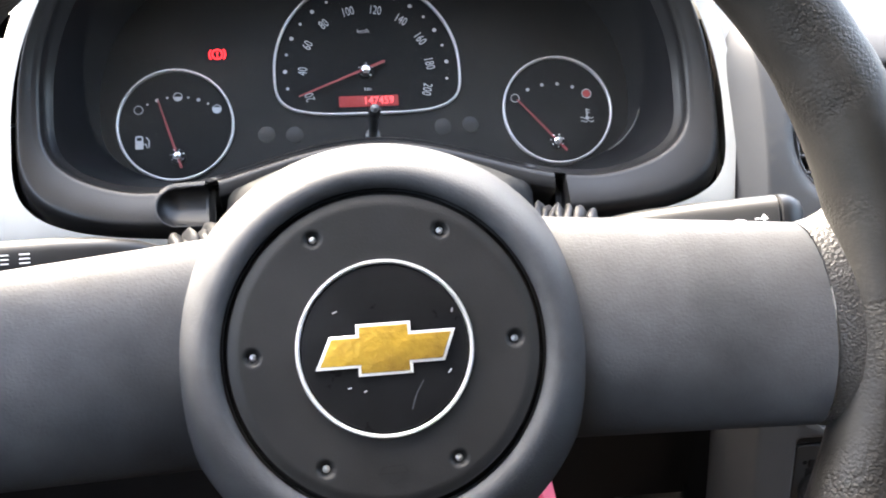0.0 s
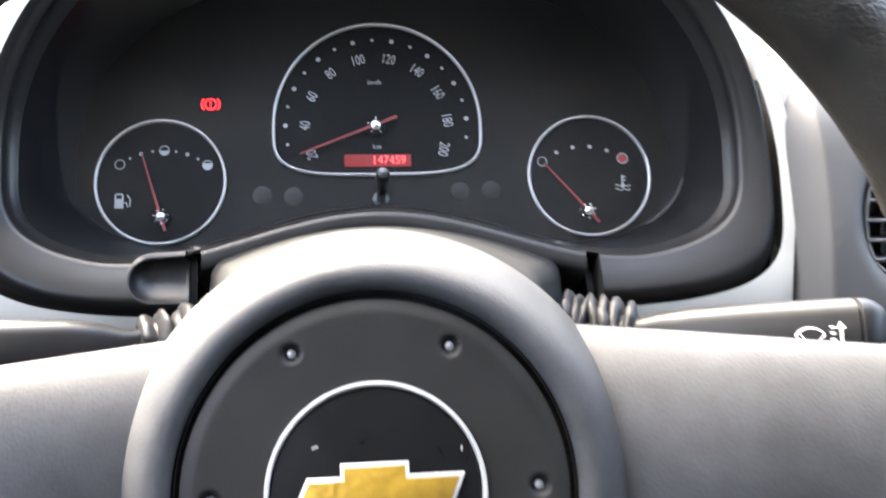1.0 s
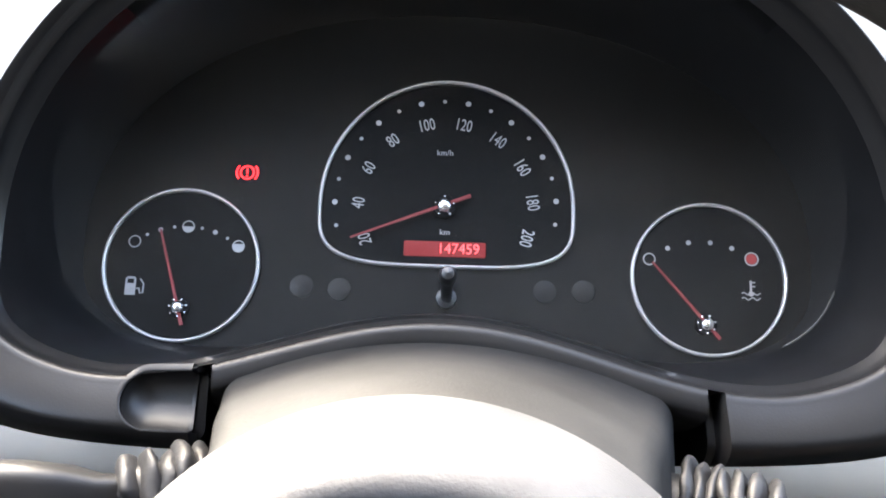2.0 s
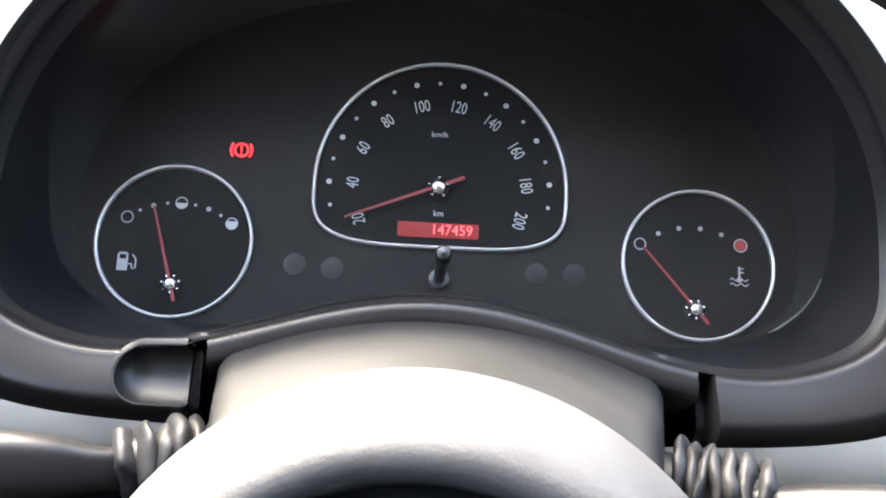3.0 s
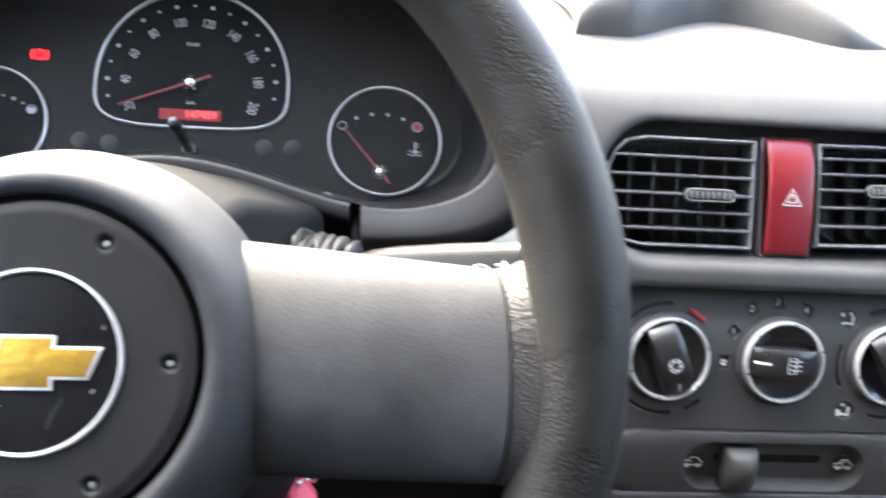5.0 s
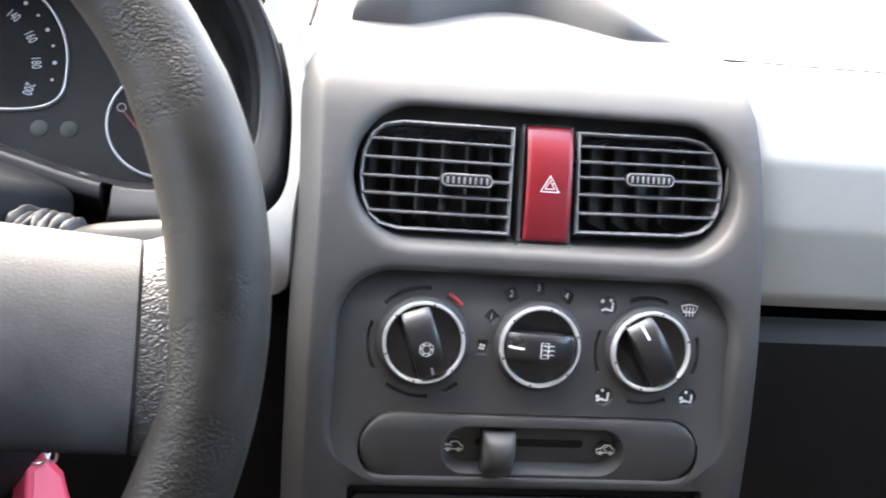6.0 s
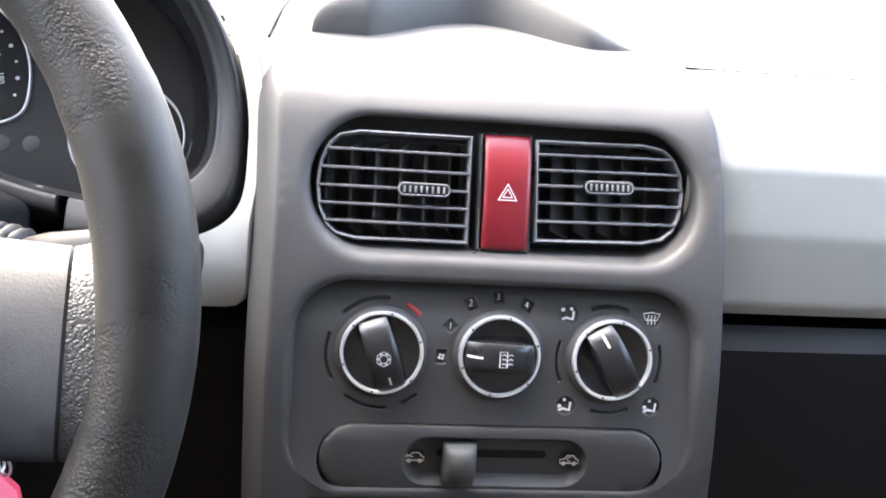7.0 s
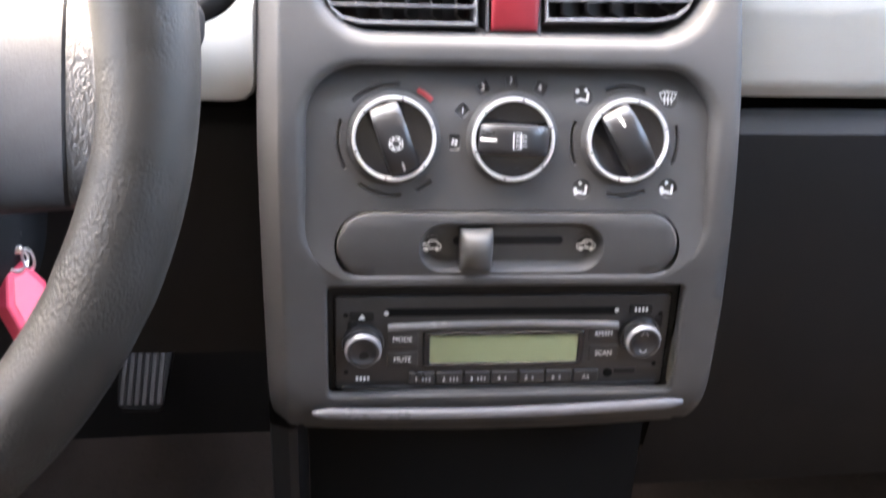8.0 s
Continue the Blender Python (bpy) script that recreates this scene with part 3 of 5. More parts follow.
for k in range(9):
    a = radians(127 - 76 * k / 8)
    x, y = -103.3 + 33.8 * math.cos(a), -45.2 + 33.8 * math.sin(a)
    if k in (0, 4, 8):
        bm = stroke(circle(x, y, 2.3, 20), 0.45, 1.05, close=True)
        if k:
            rise = 28 if k == 8 else 0
            bm.faces.new([bm.verts.new((px, py, 1.05)) for px, py in arc(x, y, 2.1, 180 - rise, 360 + rise, 16)])
        part("level_mark", bm, GREY_PRINT, fuel, flat=True)
    else:
        part("tick_dot", disc(x, y, 1.0 if k % 2 == 0 else 0.65, 1.05, n=14), GREY_PRINT, fuel, flat=True)
bm = bmesh.new()
bm.faces.new([bm.verts.new((x, y, 1.05)) for x, y in [(-125.6, -40.0), (-121.4, -40.0), (-121.4, -33.4), (-122.2, -32.6), (-124.8, -32.6), (-125.6, -33.4)]])
stroke([(-121.3, -37.4), (-120.0, -37.2), (-119.6, -39.2), (-118.4, -39.0), (-118.3, -35.4), (-119.8, -33.4)], 0.55, 1.05, bm)
part("fuel_symbol", bm, GREY_PRINT, fuel, "petrol pump symbol", flat=True)
part("pump_window", plate(rounded(-123.5, -34.4, 1.3, 0.9, 0.1, 2), 1.0, 1.12, 0.02), FACE, fuel, flat=True)
needle(fuel, -103.3, -44.9, -112.9, -13.6, -101.2, -51.7, 1.1)
needle_cap(fuel, -103.3, -44.9, 2.5, 7)

temp = gauge("temperature_gauge", circle(106.5, -26.2, 30.6, 64), "round temperature gauge with red mark")
for k in range(6):
    a = radians(129.5 - 75.5 * k / 5)
    x, y = 104.2 + 33.6 * math.cos(a), -44.6 + 33.6 * math.sin(a)
    if k == 0:
        part("level_mark", stroke(circle(x, y, 2.3, 20), 0.45, 1.05, close=True), GREY_PRINT, temp, flat=True)
    elif k == 5:
        part("level_mark", disc(x, y, 2.2, 1.05), REDDOT, temp, "dull red hot mark", flat=True)
        part("mark_ring", stroke(circle(x, y, 2.6, 24), 0.5, 1.15, close=True), GREY_PRINT, temp, flat=True)
    else:
        part("tick_dot", disc(x, y, 1.0, 1.05, n=14), GREY_PRINT, temp, flat=True)
bm = stroke([(123.2, -31.6), (123.2, -26.2)], 0.9, 1.05)
for y in (-27.0, -28.6):
    stroke([(123.2, y), (125.0, y)], 0.5, 1.05, bm)
disc(123.2, -31.6, 1.1, 1.06, bm, 14)
for y in (-31.6, -33.6):
    stroke([(119.4 + k * 0.5, y + 0.5 * math.sin(k * 0.9)) for k in range(16)], 0.45, 1.07 + 0.01 * (y + 34), bm)
part("temperature_symbol", bm, GREY_PRINT, temp, "thermometer in waves symbol", flat=True)
needle(temp, 104.3, -44.9, 83.5, -20.4, 109.5, -50.6, 1.1)
needle_cap(temp, 104.3, -44.9, 2.5, 7)

brake = part("brake_warning_lamp", stroke(circle(-81.0, 12.3, 2.7, 24), 0.75, 0.6, close=True), REDLAMP, cluster, "lit red brake warning lamp", flat=True)
bm = stroke([(-81.0, 13.9), (-81.0, 11.8)], 0.7, 0.6)
disc(-81.0, 10.8, 0.45, 0.6, bm, 10)
stroke(arc(-81.0, 12.3, 4.3, 140, 220, 10), 0.8, 0.6, bm)
stroke(arc(-81.0, 12.3, 4.3, -40, 40, 10), 0.8, 0.6, bm)
part("lamp_bars", bm, REDLAMP, brake, flat=True)
for x, y in ((-55.8, -34.3), (-40.7, -35.1), (41.0, -33.4), (56.5, -32.9)):
    part("unlit_lamp", plate(circle(x, y, 4.6, 28), 0.1, 0.6, 0.2), WALL, cluster, "unlit dark warning lamp")
bm = lathe([(4.2, 0.2), (4.0, 3.0), (3.0, 3.4), (2.2, 4.0), (2.1, 41), (2.9, 41.6), (3.1, 43), (3.0, 49), (2.2, 51.2), (0.01, 52)], 24)
bmesh.ops.translate(bm, vec=(1.9, -37.5, 0), verts=bm.verts)
part("reset_knob", bm, KNOB, cluster, "black trip reset stem")


LENS_LOOP = offset(oval(2, -22, 147, 102, 49, 2.1, 3.2, count=192, bump=16), -3)


def lens_place(u, v):
    """The clear cover leans towards the driver at its top."""
    return (u, v, 4 + 0.61 * (v + 72) - 0.0036 * max(0, v - 10) ** 2)


rim = [lens_place(u, v) for u, v in LENS_LOOP if u > 128 and -70 < v < -34]
part("cover_edge", tube(rim, [0.15] + [0.5] * (len(rim) - 2) + [0.15], 8), TAB, cluster, "pale moulded edge of the cover")
lens = part("clear_cover", sheet(LENS_LOOP, [circle(1.9, -37.5, 3.6, 20)], lens_place, 9), LENS, cluster, "clear plastic cover, dusty, with painted haze low down", sharp=80)
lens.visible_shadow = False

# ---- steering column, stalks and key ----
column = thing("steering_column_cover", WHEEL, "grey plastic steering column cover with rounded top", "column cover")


def arch(w, half, top, crown, low):
    pts = []
    r = 9
    pts += [(half + 4, low, w), (half + 1.5, top - r - 30, w)]
    pts += [(half - r + r * math.cos(radians(a)), top - r + r * math.sin(radians(a)), w) for a in steps(0, 75, 8)]
    e = pts[-1]
    pts += [(x, e[1] + (crown + top - e[1]) * (1 - (x / e[0]) ** 2), w) for x in steps(e[0], -e[0], 20)[1:-1]]
    pts += [(-x, y, z) for x, y, z in reversed(pts[:11])]
    return [(x * (0.95 if x < 0 else 1), y, z) for x, y, z in pts]


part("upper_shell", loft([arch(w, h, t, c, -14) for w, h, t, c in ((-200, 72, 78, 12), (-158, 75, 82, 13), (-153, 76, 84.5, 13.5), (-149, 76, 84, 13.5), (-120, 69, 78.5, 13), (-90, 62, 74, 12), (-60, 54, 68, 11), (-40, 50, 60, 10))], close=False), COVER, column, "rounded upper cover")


part("lower_shell", loft([[(h * math.copysign(abs(math.cos(radians(a))) ** 0.7, math.cos(radians(a))), -14.6 - d * math.sin(radians(a)) ** 0.7, w) for a in steps(0, 180, 28)] for w, h, d in ((-200, 71, 62), (-150, 75, 60), (-120, 68, 56), (-90, 61, 50), (-60, 53, 44), (-50, 48, 38))], close=False), COVER, column, "lower cover with the ignition lock")


def bellows(m, label, n, r0, r1, length):
    """A crumpled rubber boot: thin folds, each one leaning its own way, on a narrower sleeve."""
    b = thing("stalk_bellows", m, label, "bellows", "stalk bellows")
    part("sleeve", lathe([(r0 * 0.72, -4), (r0 * 0.7, 0), (r1 * 0.7, length), (r1 * 0.5, length + 3), (3, length + 4)], 20), RUBBER, b, "narrow rubber sleeve")
    pitch = length / n
    for i in range(n):
        r = r0 + (r1 - r0) * i / (n - 1) + random.uniform(-1.2, 1.0)
        h = pitch * 0.62
        bm = lathe([(r * 0.66, -h), (r * 0.86, -h * 0.75), (r * 0.97, -h * 0.35), (r, 0), (r * 0.97, h * 0.35), (r * 0.86, h * 0.75), (r * 0.66, h)], 36)
        lean = Matrix.Rotation(radians(random.uniform(-9, 9)), 4, "X") @ Matrix.Rotation(radians(random.uniform(-9, 9)), 4, "Y")
        bm.transform(Matrix.Translation((random.uniform(-0.8, 0.8), random.uniform(-0.8, 0.8), pitch * (i + 0.5))) @ lean)
        for v in bm.verts:
            d = noise.noise_vector(v.co * 0.09 + Vector((i * 0.7, 0, 0)))
            e = noise.noise_vector(v.co * 0.3)
            v.co += Vector((d.x * 2.4 + e.x * 0.7, d.y * 2.4 + e.y * 0.7, d.z * 2.0 + e.z * 0.5))
        part("fold", bm, RUBBER, b, sharp=80)
    return b


def toward(a, b):
    """A pose in the wheel's own axes at a (mm) whose z axis points at b."""
    a, b = Vector(a) / 1000, Vector(b) / 1000
    return WHEEL @ (Matrix.Translation(a) @ (b - a).to_track_quat("Z", "Y").to_matrix().to_4x4())


bellows(toward((70, 47, -112), (104, 46, -96)), "crumpled grey rubber bellows of the wiper stalk", 7, 18, 13, 27)
bellows(toward((-62, 49, -124), (-98, 45, -113)), "crumpled grey rubber bellows of the indicator stalk", 6, 14.5, 10.5, 29)


def stalk(name, m, label, length, cap):
    s = thing(name, m, label, "stalk")

    cutz = length - cap

    def section(z, hw, hh, k=1.0, slant=0.0):
        """A squarish section; its middle lies k times nearer to the driver than the stem, and its end may slant."""
        out = []
        for i in range(36):
            c, d = math.cos(math.pi * i / 18), math.sin(math.pi * i / 18)
            x, y = hw * math.copysign(abs(c) ** 0.55, c), hh * math.copysign(abs(d) ** 0.6, d)
            out.append((x - 1.5 * k, y + 6 * k, z + slant * y))
        return out
    part("lever", loft([section(*q) for q in ((-30, 6, 7, 0), (0, 7, 9, 0.15), (8, 9, 11.5, 0.5), (20, 10.2, 13, 0.8), (42, 10.8, 14), (cutz - 7, 10.8, 14, 1, 0.3), (cutz - 0.7, 10.8, 14, 1, 0.34), (cutz, 10.0, 13.2, 1, 0.34))], cap0=True, cap1=True), STALK, s, "satin grey lever")
    part("tip", loft([section(*q) for q in ((cutz, 9.8, 13.0, 1, 0.34), (cutz + 0.8, 10.8, 14, 1, 0.34), (length - 7, 10.5, 13.6, 1, 0.1), (length - 3.5, 9.4, 12, 1), (length - 1, 7.4, 9.4, 1), (length, 5, 6, 1))], cap1=True), STALK, s, "rounded end cap")
    return s


wiper = stalk("wiper_stalk", toward((97, 46, -99), (172, 47, -67)), "grey wiper stalk with white printed symbols", 82, 13)


def on_lever(bm, z, flip):
    """Turns a drawing so that it lies on the lever's face towards the driver."""
    for v in bm.verts:
        x = max(-9.8, min(9.8, v.co.y * flip - 1.6))
        swell = (1 - min(1, abs(x / 10.8)) ** (2 / 0.55)) ** 0.3
        v.co = (x - 1.5, 20.15 + 14 * (swell - 1) + v.co.z * 0.5, v.co.x * flip + z)
    return bm


bm = stroke(arc(0, -4.5, 7.5, 35, 145, 10), 0.7, 0.1)
stroke([(-2.0, -4.2), (2.0, -4.2)], 0.7, 0.1, bm)
stroke([(6.1, -0.2), (2.2, -4.4)], 0.7, 0.1, bm)
stroke([(-6.1, -0.2), (-2.2, -4.4)], 0.7, 0.1, bm)
stroke([(-4.6, 1.2), (-1.2, -3.6)], 0.6, 0.1, bm)
bmesh.ops.scale(bm, vec=(0.75, 0.75, 1), verts=bm.verts)
part("wiper_symbol", on_lever(bm, 57.5, 1), WHITE, wiper, "white wiper symbol", flat=True)
bm = stroke([(0, -4), (0, 3)], 1.1, 0.1)
stroke([(-1.6, 2.2), (0, 4.6), (1.6, 2.2)], 0.9, 0.12, bm)
for y in (-2.5, 0.2, 2.8):
    stroke([(-4.6, y), (-2.4, y)], 0.8, 0.1, bm)
bmesh.ops.scale(bm, vec=(0.75, 0.75, 1), verts=bm.verts)
part("speed_symbol", on_lever(bm, 67.2, 1), WHITE, wiper, "white arrow and bars", flat=True)

indicator = stalk("indicator_stalk", toward((-97, 44, -117), (-186, 38, -98)), "grey indicator stalk with small white symbols", 96, 26)
bm = stroke(arc(0, 0, 2.4, 90, 270, 8), 0.6, 0.1, close=True)
for y in (-1.8, 0, 1.8):
    stroke([(1, y), (4, y)], 0.5, 0.1, bm)
for y in (-1.8, 0, 1.8):
    stroke([(8, y), (12, y)], 0.5, 0.1, bm)
part("lamp_symbol", on_lever(bm, 62, -1), WHITE, indicator, "white lamp symbols", flat=True)

key = thing("ignition_key", at(90, 397, 533), "metal ignition key with black head in the lock", "key")
world_part("lock_barrel", tube([(72, 433, 544), (78, 419, 541)], 14, 24), DARK, key, "black lock barrel")
world_part("key_head", tube([(78, 419, 540), (84, 405, 537), (89, 393, 534)], [5, 10, 8], 14, flat=0.4), DARK, key, "black key head")
world_part("key_blade", box(85, 96, 388.5, 391, 530.9, 534.7, 0.8), CHROME, key, "bright steel key bow")
for cx, cz, r, tilt in ((92.5, 526.8, 5.5, 0.6), (97.5, 527.6, 5.0, -0.5)):
    world_part("key_ring", tube([(cx + r * 0.7 * math.cos(a), 391 + r * tilt * math.cos(a), cz + r * math.sin(a)) for a in steps(0, 2 * math.pi * 23 / 24, 23)], 0.75, 8, close=True), CHROME, key, "bright split ring")
TAG_SHAPE = [(10.0, -25), (13.4, 9), (6.4, 23.0), (-6.4, 23.0), (-13.4, 9), (-10.0, -25)]
tag = thing("key_tag", at(94, 391, 500), "pink six-sided plastic key tag hanging from the ring", "key tag")
TAG_POSE = Matrix.Translation((94, 391, 500)) @ Matrix.Rotation(radians(-6), 4, "Y") @ Matrix.Rotation(radians(66), 4, "Z") @ Matrix.Rotation(radians(80), 4, "X")
bm = plate(TAG_SHAPE, -4, 4, 2.2, back=True)
bm.transform(TAG_POSE)
world_part("tag_body", bm, TAG, tag, sharp=25)
bm = plate(offset(TAG_SHAPE, -3.8), 3.8, 4.5, 0.4)
bm.transform(TAG_POSE)
world_part("tag_window", bm, TAG_PALE, tag, "paler pink label window")

# ---- steering wheel ----
wheel = thing("steering_wheel", WHEEL @ Matrix.Rotation(radians(2.0), 4, "Z"), "worn grey two-spoke steering wheel with round horn pad", "steering wheel")
RIM_TILT = Matrix.Translation((0, 8.6, -1.8)) @ Matrix.Rotation(math.atan(0.109), 4, "X")
bm = bmesh.new()
N, K = 160, 24
loops = []
for i in range(N):
    t = 2 * math.pi * i / N
    r0 = 15.7 + 0.35 * math.sin(7 * t) + (0.5 if math.cos(t) > 0.9 else 0)
    loops.append([((169.1 + r0 * math.cos(k)) * math.cos(t), (169.1 + r0 * math.cos(k)) * math.sin(t), r0 * 1.02 * math.sin(k)) for k in [2 * math.pi * j / K for j in range(K)]])
loft(loops + [loops[0]], bm=bm)
bmesh.ops.remove_doubles(bm, verts=bm.verts, dist=0.01)
bm.transform(RIM_TILT)
part("rim", bm, RIM, wheel, "scuffed leather-grained rim")

part("hub_ring", lathe([(50.4, -6), (51.8, -6), (52.6, -1.5), (54.4, 0.4), (56.5, 0.8), (59.5, -0.6), (63.0, -4.0), (66.5, -9.5), (69.5, -16), (72.0, -23), (73.8, -29.5), (74.4, -32.5), (73.8, -34.5), (70, -36), (50, -44), (40, -60)], 96), HUB, wheel, "domed grey hub ring", sharp=60)
part("pad_gap", lathe([(52.2, -2.5), (52.0, -5.8), (49.0, -5.8), (48.9, -2.5)], 96), VOID, wheel, "dark gap round the horn pad")
DIMPLES = [(42.0 * math.cos(radians(a)), 42.0 * math.sin(radians(a))) for a in (0, 61, 120, 180, 240, 300)]


def pad_height(x, y):
    w = -0.5 - 0.9 * smooth((math.hypot(x, y) - 46) / 4)
    for dx, dy in DIMPLES:
        d = math.hypot(x - dx, y - dy)
        if d < 3.0:
            w -= 2.3 * (1 - smooth((d - 1.2) / 1.8))
    return w


bm = loft([[(r * math.cos(a), r * math.sin(a), pad_height(r * math.cos(a), r * math.sin(a))) for a in steps(0, 2 * math.pi * 359 / 360, 359)] for r in [28.0] + steps(30, 37, 3) + steps(38, 46.4, 14) + [47.5, 48.6, 49.4, 49.8]] + [[(50.0 * math.cos(a), 50.0 * math.sin(a), -5.5) for a in steps(0, 2 * math.pi * 359 / 360, 359)]])
pad = part("horn_pad", bm, PAD, wheel, "flat matt horn pad with six dimples", sharp=60)
for x, y in DIMPLES:
    bm = lathe([(1.25, -3.4), (1.2, -2.3), (0.8, -1.95), (0.01, -1.85)], 14)
    bmesh.ops.translate(bm, vec=(x, y, 0), verts=bm.verts)
    part("dimple_pin", bm, PIN, pad, "small dull metal pin")
bm = stroke([(-4.6, -39.2), (4.6, -39.2)], 0.5, 0.0)
stroke([(-4.4, -39.4), (-3.4, -37.4), (-0.5, -37.0), (3.4, -37.0), (4.4, -39.0)], 0.5, 0.02, bm)
stroke(arc(0, -40.6, 1.8, 200, 340, 8), 0.5, 0.02, bm)
part("horn_symbol", bm, DARK, pad, "dark moulded horn symbol", flat=True)
badge = part("badge_disc", lathe([(27.0, -0.6), (26.4, 0.4), (20, 0.9), (10, 1.2), (0.01, 1.3)], 64), BADGE, wheel, "scratched gloss black badge disc")
part("badge_ring", lathe([(28.5, -0.8), (28.4, 0.6), (28.0, 1.2), (27.5, 1.2), (27.1, 0.6), (27.0, -0.6)], 96), RINGMETAL, badge, "bright chrome ring")
CROSS = [(-22.3, -5.8), (-8.9, -5.8), (-8.9, -8.6), (8.4, -8.6), (8.4, -5.4), (18.6, -5.4), (22.6, 4.6), (8.4, 4.6), (8.4, 7.9), (-8.9, 7.9), (-8.9, 4.6), (-17.4, 4.6)]
bow = part("badge_emblem", plate([(x, y) for x, y in CROSS], 0.6, 2.2, 0.25), RINGMETAL, badge, "plain emblem with bright border")
part("emblem_inlay", plate(offset(CROSS, -0.95), 2.0, 2.45, 0.15), GOLD, bow, "gold foil inlay, blotched by wear")
for x, y, a, n in ((-16, 12, 20, 2.2), (22, 9.8, 80, 1.8), (-12.5, -12.0, 10, 1.6), (-7.5, -13.5, 30, 1.4), (19.5, -9.4, 50, 2.2)):
    part("chip", stroke([(x, y), (x + 0.75 * n * math.cos(radians(a)), y + 0.75 * n * math.sin(radians(a)))], 0.42, 1.15), GREY_PRINT, badge, "pale chip", flat=True)
part("scratch", stroke([(11.5, -11.0), (9.0, -15.0), (7.2, -20.0)], 0.35, 1.15), HUB, badge, "long thin scratch", flat=True)


def spoke(side):
    """One broad spoke: rounded like a roll, from the hub to the grip at the rim."""
    def face(u, k):
        t = (u - 50) / 92
        top, low = 44.5 - 12 * t, -36.5
        we, wc = -32 + 21 * t, -13 + 20 * t
        mid, half = (top + low) / 2, (top - low) / 2
        a = radians(k)
        v = mid + half * math.sin(a)
        if k < 0:
            we -= 14 * (1 - t)
        return (side * (u + 4.5 * t * max(0, t - 0.5) * 2 * math.cos(a)), v, we + (wc - we) * abs(math.cos(a)) ** 0.95)
    ks = steps(-90, 90, 28)
    body = grid(lambda u, k: face(u, k), [50, 56, 60, 64, 70, 80, 95, 110, 125, 136, 140, 141.2], ks)
    end = [face(141.2, k) for k in ks]
    loft([end, [(x + side * 0.8, y * 0.985, z - 1.6) for x, y, z in end], [(x + side * 1.0, y * 0.97, z - 6) for x, y, z in end]], close=False, bm=body)
    top = [face(u, 90) for u in (50, 64, 80, 95, 110, 125, 141)]
    loft([top, [(x, y - 1.2, z - 4) for x, y, z in top], [(x, y - 3, z - 30) for x, y, z in top]], close=False, bm=body)
    low = [face(u, -90) for u in (50, 64, 80, 95, 110, 125, 141)]
    loft([low, [(x, y + 1.2, z - 4) for x, y, z in low], [(x, y + 3, z - 30) for x, y, z in low]], close=False, bm=body)
    s = part("spoke", body, HUB, wheel, "broad rounded spoke cover", sharp=60)

    def grip(u, k):
        t = (u - 142.5) / 22
        x, y, z = face(141, k)
        a = radians(k)
        grow = 1 + 0.45 * t * t
        return (side * (u + 4.0 * math.cos(a) * (1 - t)), -2 + (y + 2) * grow, z * (1 - t) + (11.0 * math.cos(a) ** 0.8 - 4) * t - 0.8)
    part("spoke_grip", grid(grip, [142.5, 142.7, 144, 148, 152, 156, 160, 164.5], ks), GRIP, s, "pebbled rubber grip at the rim", sharp=60)


spoke(1)
spoke(-1)

# ---- centre console ----
console = thing("centre_console", at(CONSOLE_X, 420, 400), "charcoal centre console fascia with rounded openings", "console")
VENT_HOLE = rounded(328.2, 658.0, 98.0, 31.0, 30.4, 14)
PANEL_HOLE = rounded(327, 562.4, 100.5, 50.9, 27, 12)
RADIO_HOLE = rounded(329, 472.3, 93.2, 31.8, 2.5, 4)


def side_x(z, right):
    if right:
        return lerp_table(((380, 438), (413, 440), (450, 442.5), (490, 443.5), (540, 442), (580, 440.5), (640, 438.5), (675, 437.5), (695, 435), (719, 430), (740, 424)), z)
    return lerp_table(((380, 215.5), (442, 214.5), (508, 213.8), (565, 213.6), (612, 214.3), (650, 215), (675, 214.5), (710, 213), (740, 209)), z)


zs = steps(412, 738, 44)
fascia_outline = [(side_x(412, 0) + k, 412) for k in steps(0, side_x(412, 1) - side_x(412, 0), 14)] + [(side_x(z, 1), z) for z in zs[1:]] + [(side_x(738, 1) - k, 738) for k in steps(0, side_x(738, 1) - side_x(738, 0), 14)[1:]] + [(side_x(z, 0), z) for z in reversed(zs[1:-1])]
ROLLS = (rounded(328.2, 658.0, 105.4, 35.6, 35.0, 14), rounded(327, 563.4, 106, 55.0, 31, 12), offset(RADIO_HOLE, 2.0))
bm = sheet(fascia_outline, list(ROLLS), con, 7)
for poly, wide, roll, deep in ((VENT_HOLE, ROLLS[0], 4.5, 26), (PANEL_HOLE, ROLLS[1], 8.0, 20), (RADIO_HOLE, ROLLS[2], 2.0, 6)):
    rows = [[con(x, z) for x, z in wide]]
    for a in (15, 30, 45, 60, 75, 90):
        rows.append([con(x, z, -roll * (1 - math.cos(radians(a)))) for x, z in [(p + (q - p) * (1 - math.sin(radians(a))), r + (s - r) * (1 - math.sin(radians(a)))) for (p, r), (q, s) in zip(poly, wide)]])
    rows.append([con(x, z, -deep) for x, z in poly])
    loft(rows, bm=bm)
left = [con(side_x(z, 0), z) for z in zs]
loft([left, [(x - 1.2, y + 0.8, z) for x, y, z in left], [(x - 10.5, y + 13, z) for x, y, z in left], [(x - 11.5, y + 15, z) for x, y, z in left], [(x - 11.5, y + 34, z) for x, y, z in left]], close=False, bm=bm)
right = [con(side_x(z, 1), z) for z in zs]
loft([right, [(x + 1.0, y + 1.2, z) for x, y, z in right], [(x + 1.2, y + 60, z) for x, y, z in right]], close=False, bm=bm)
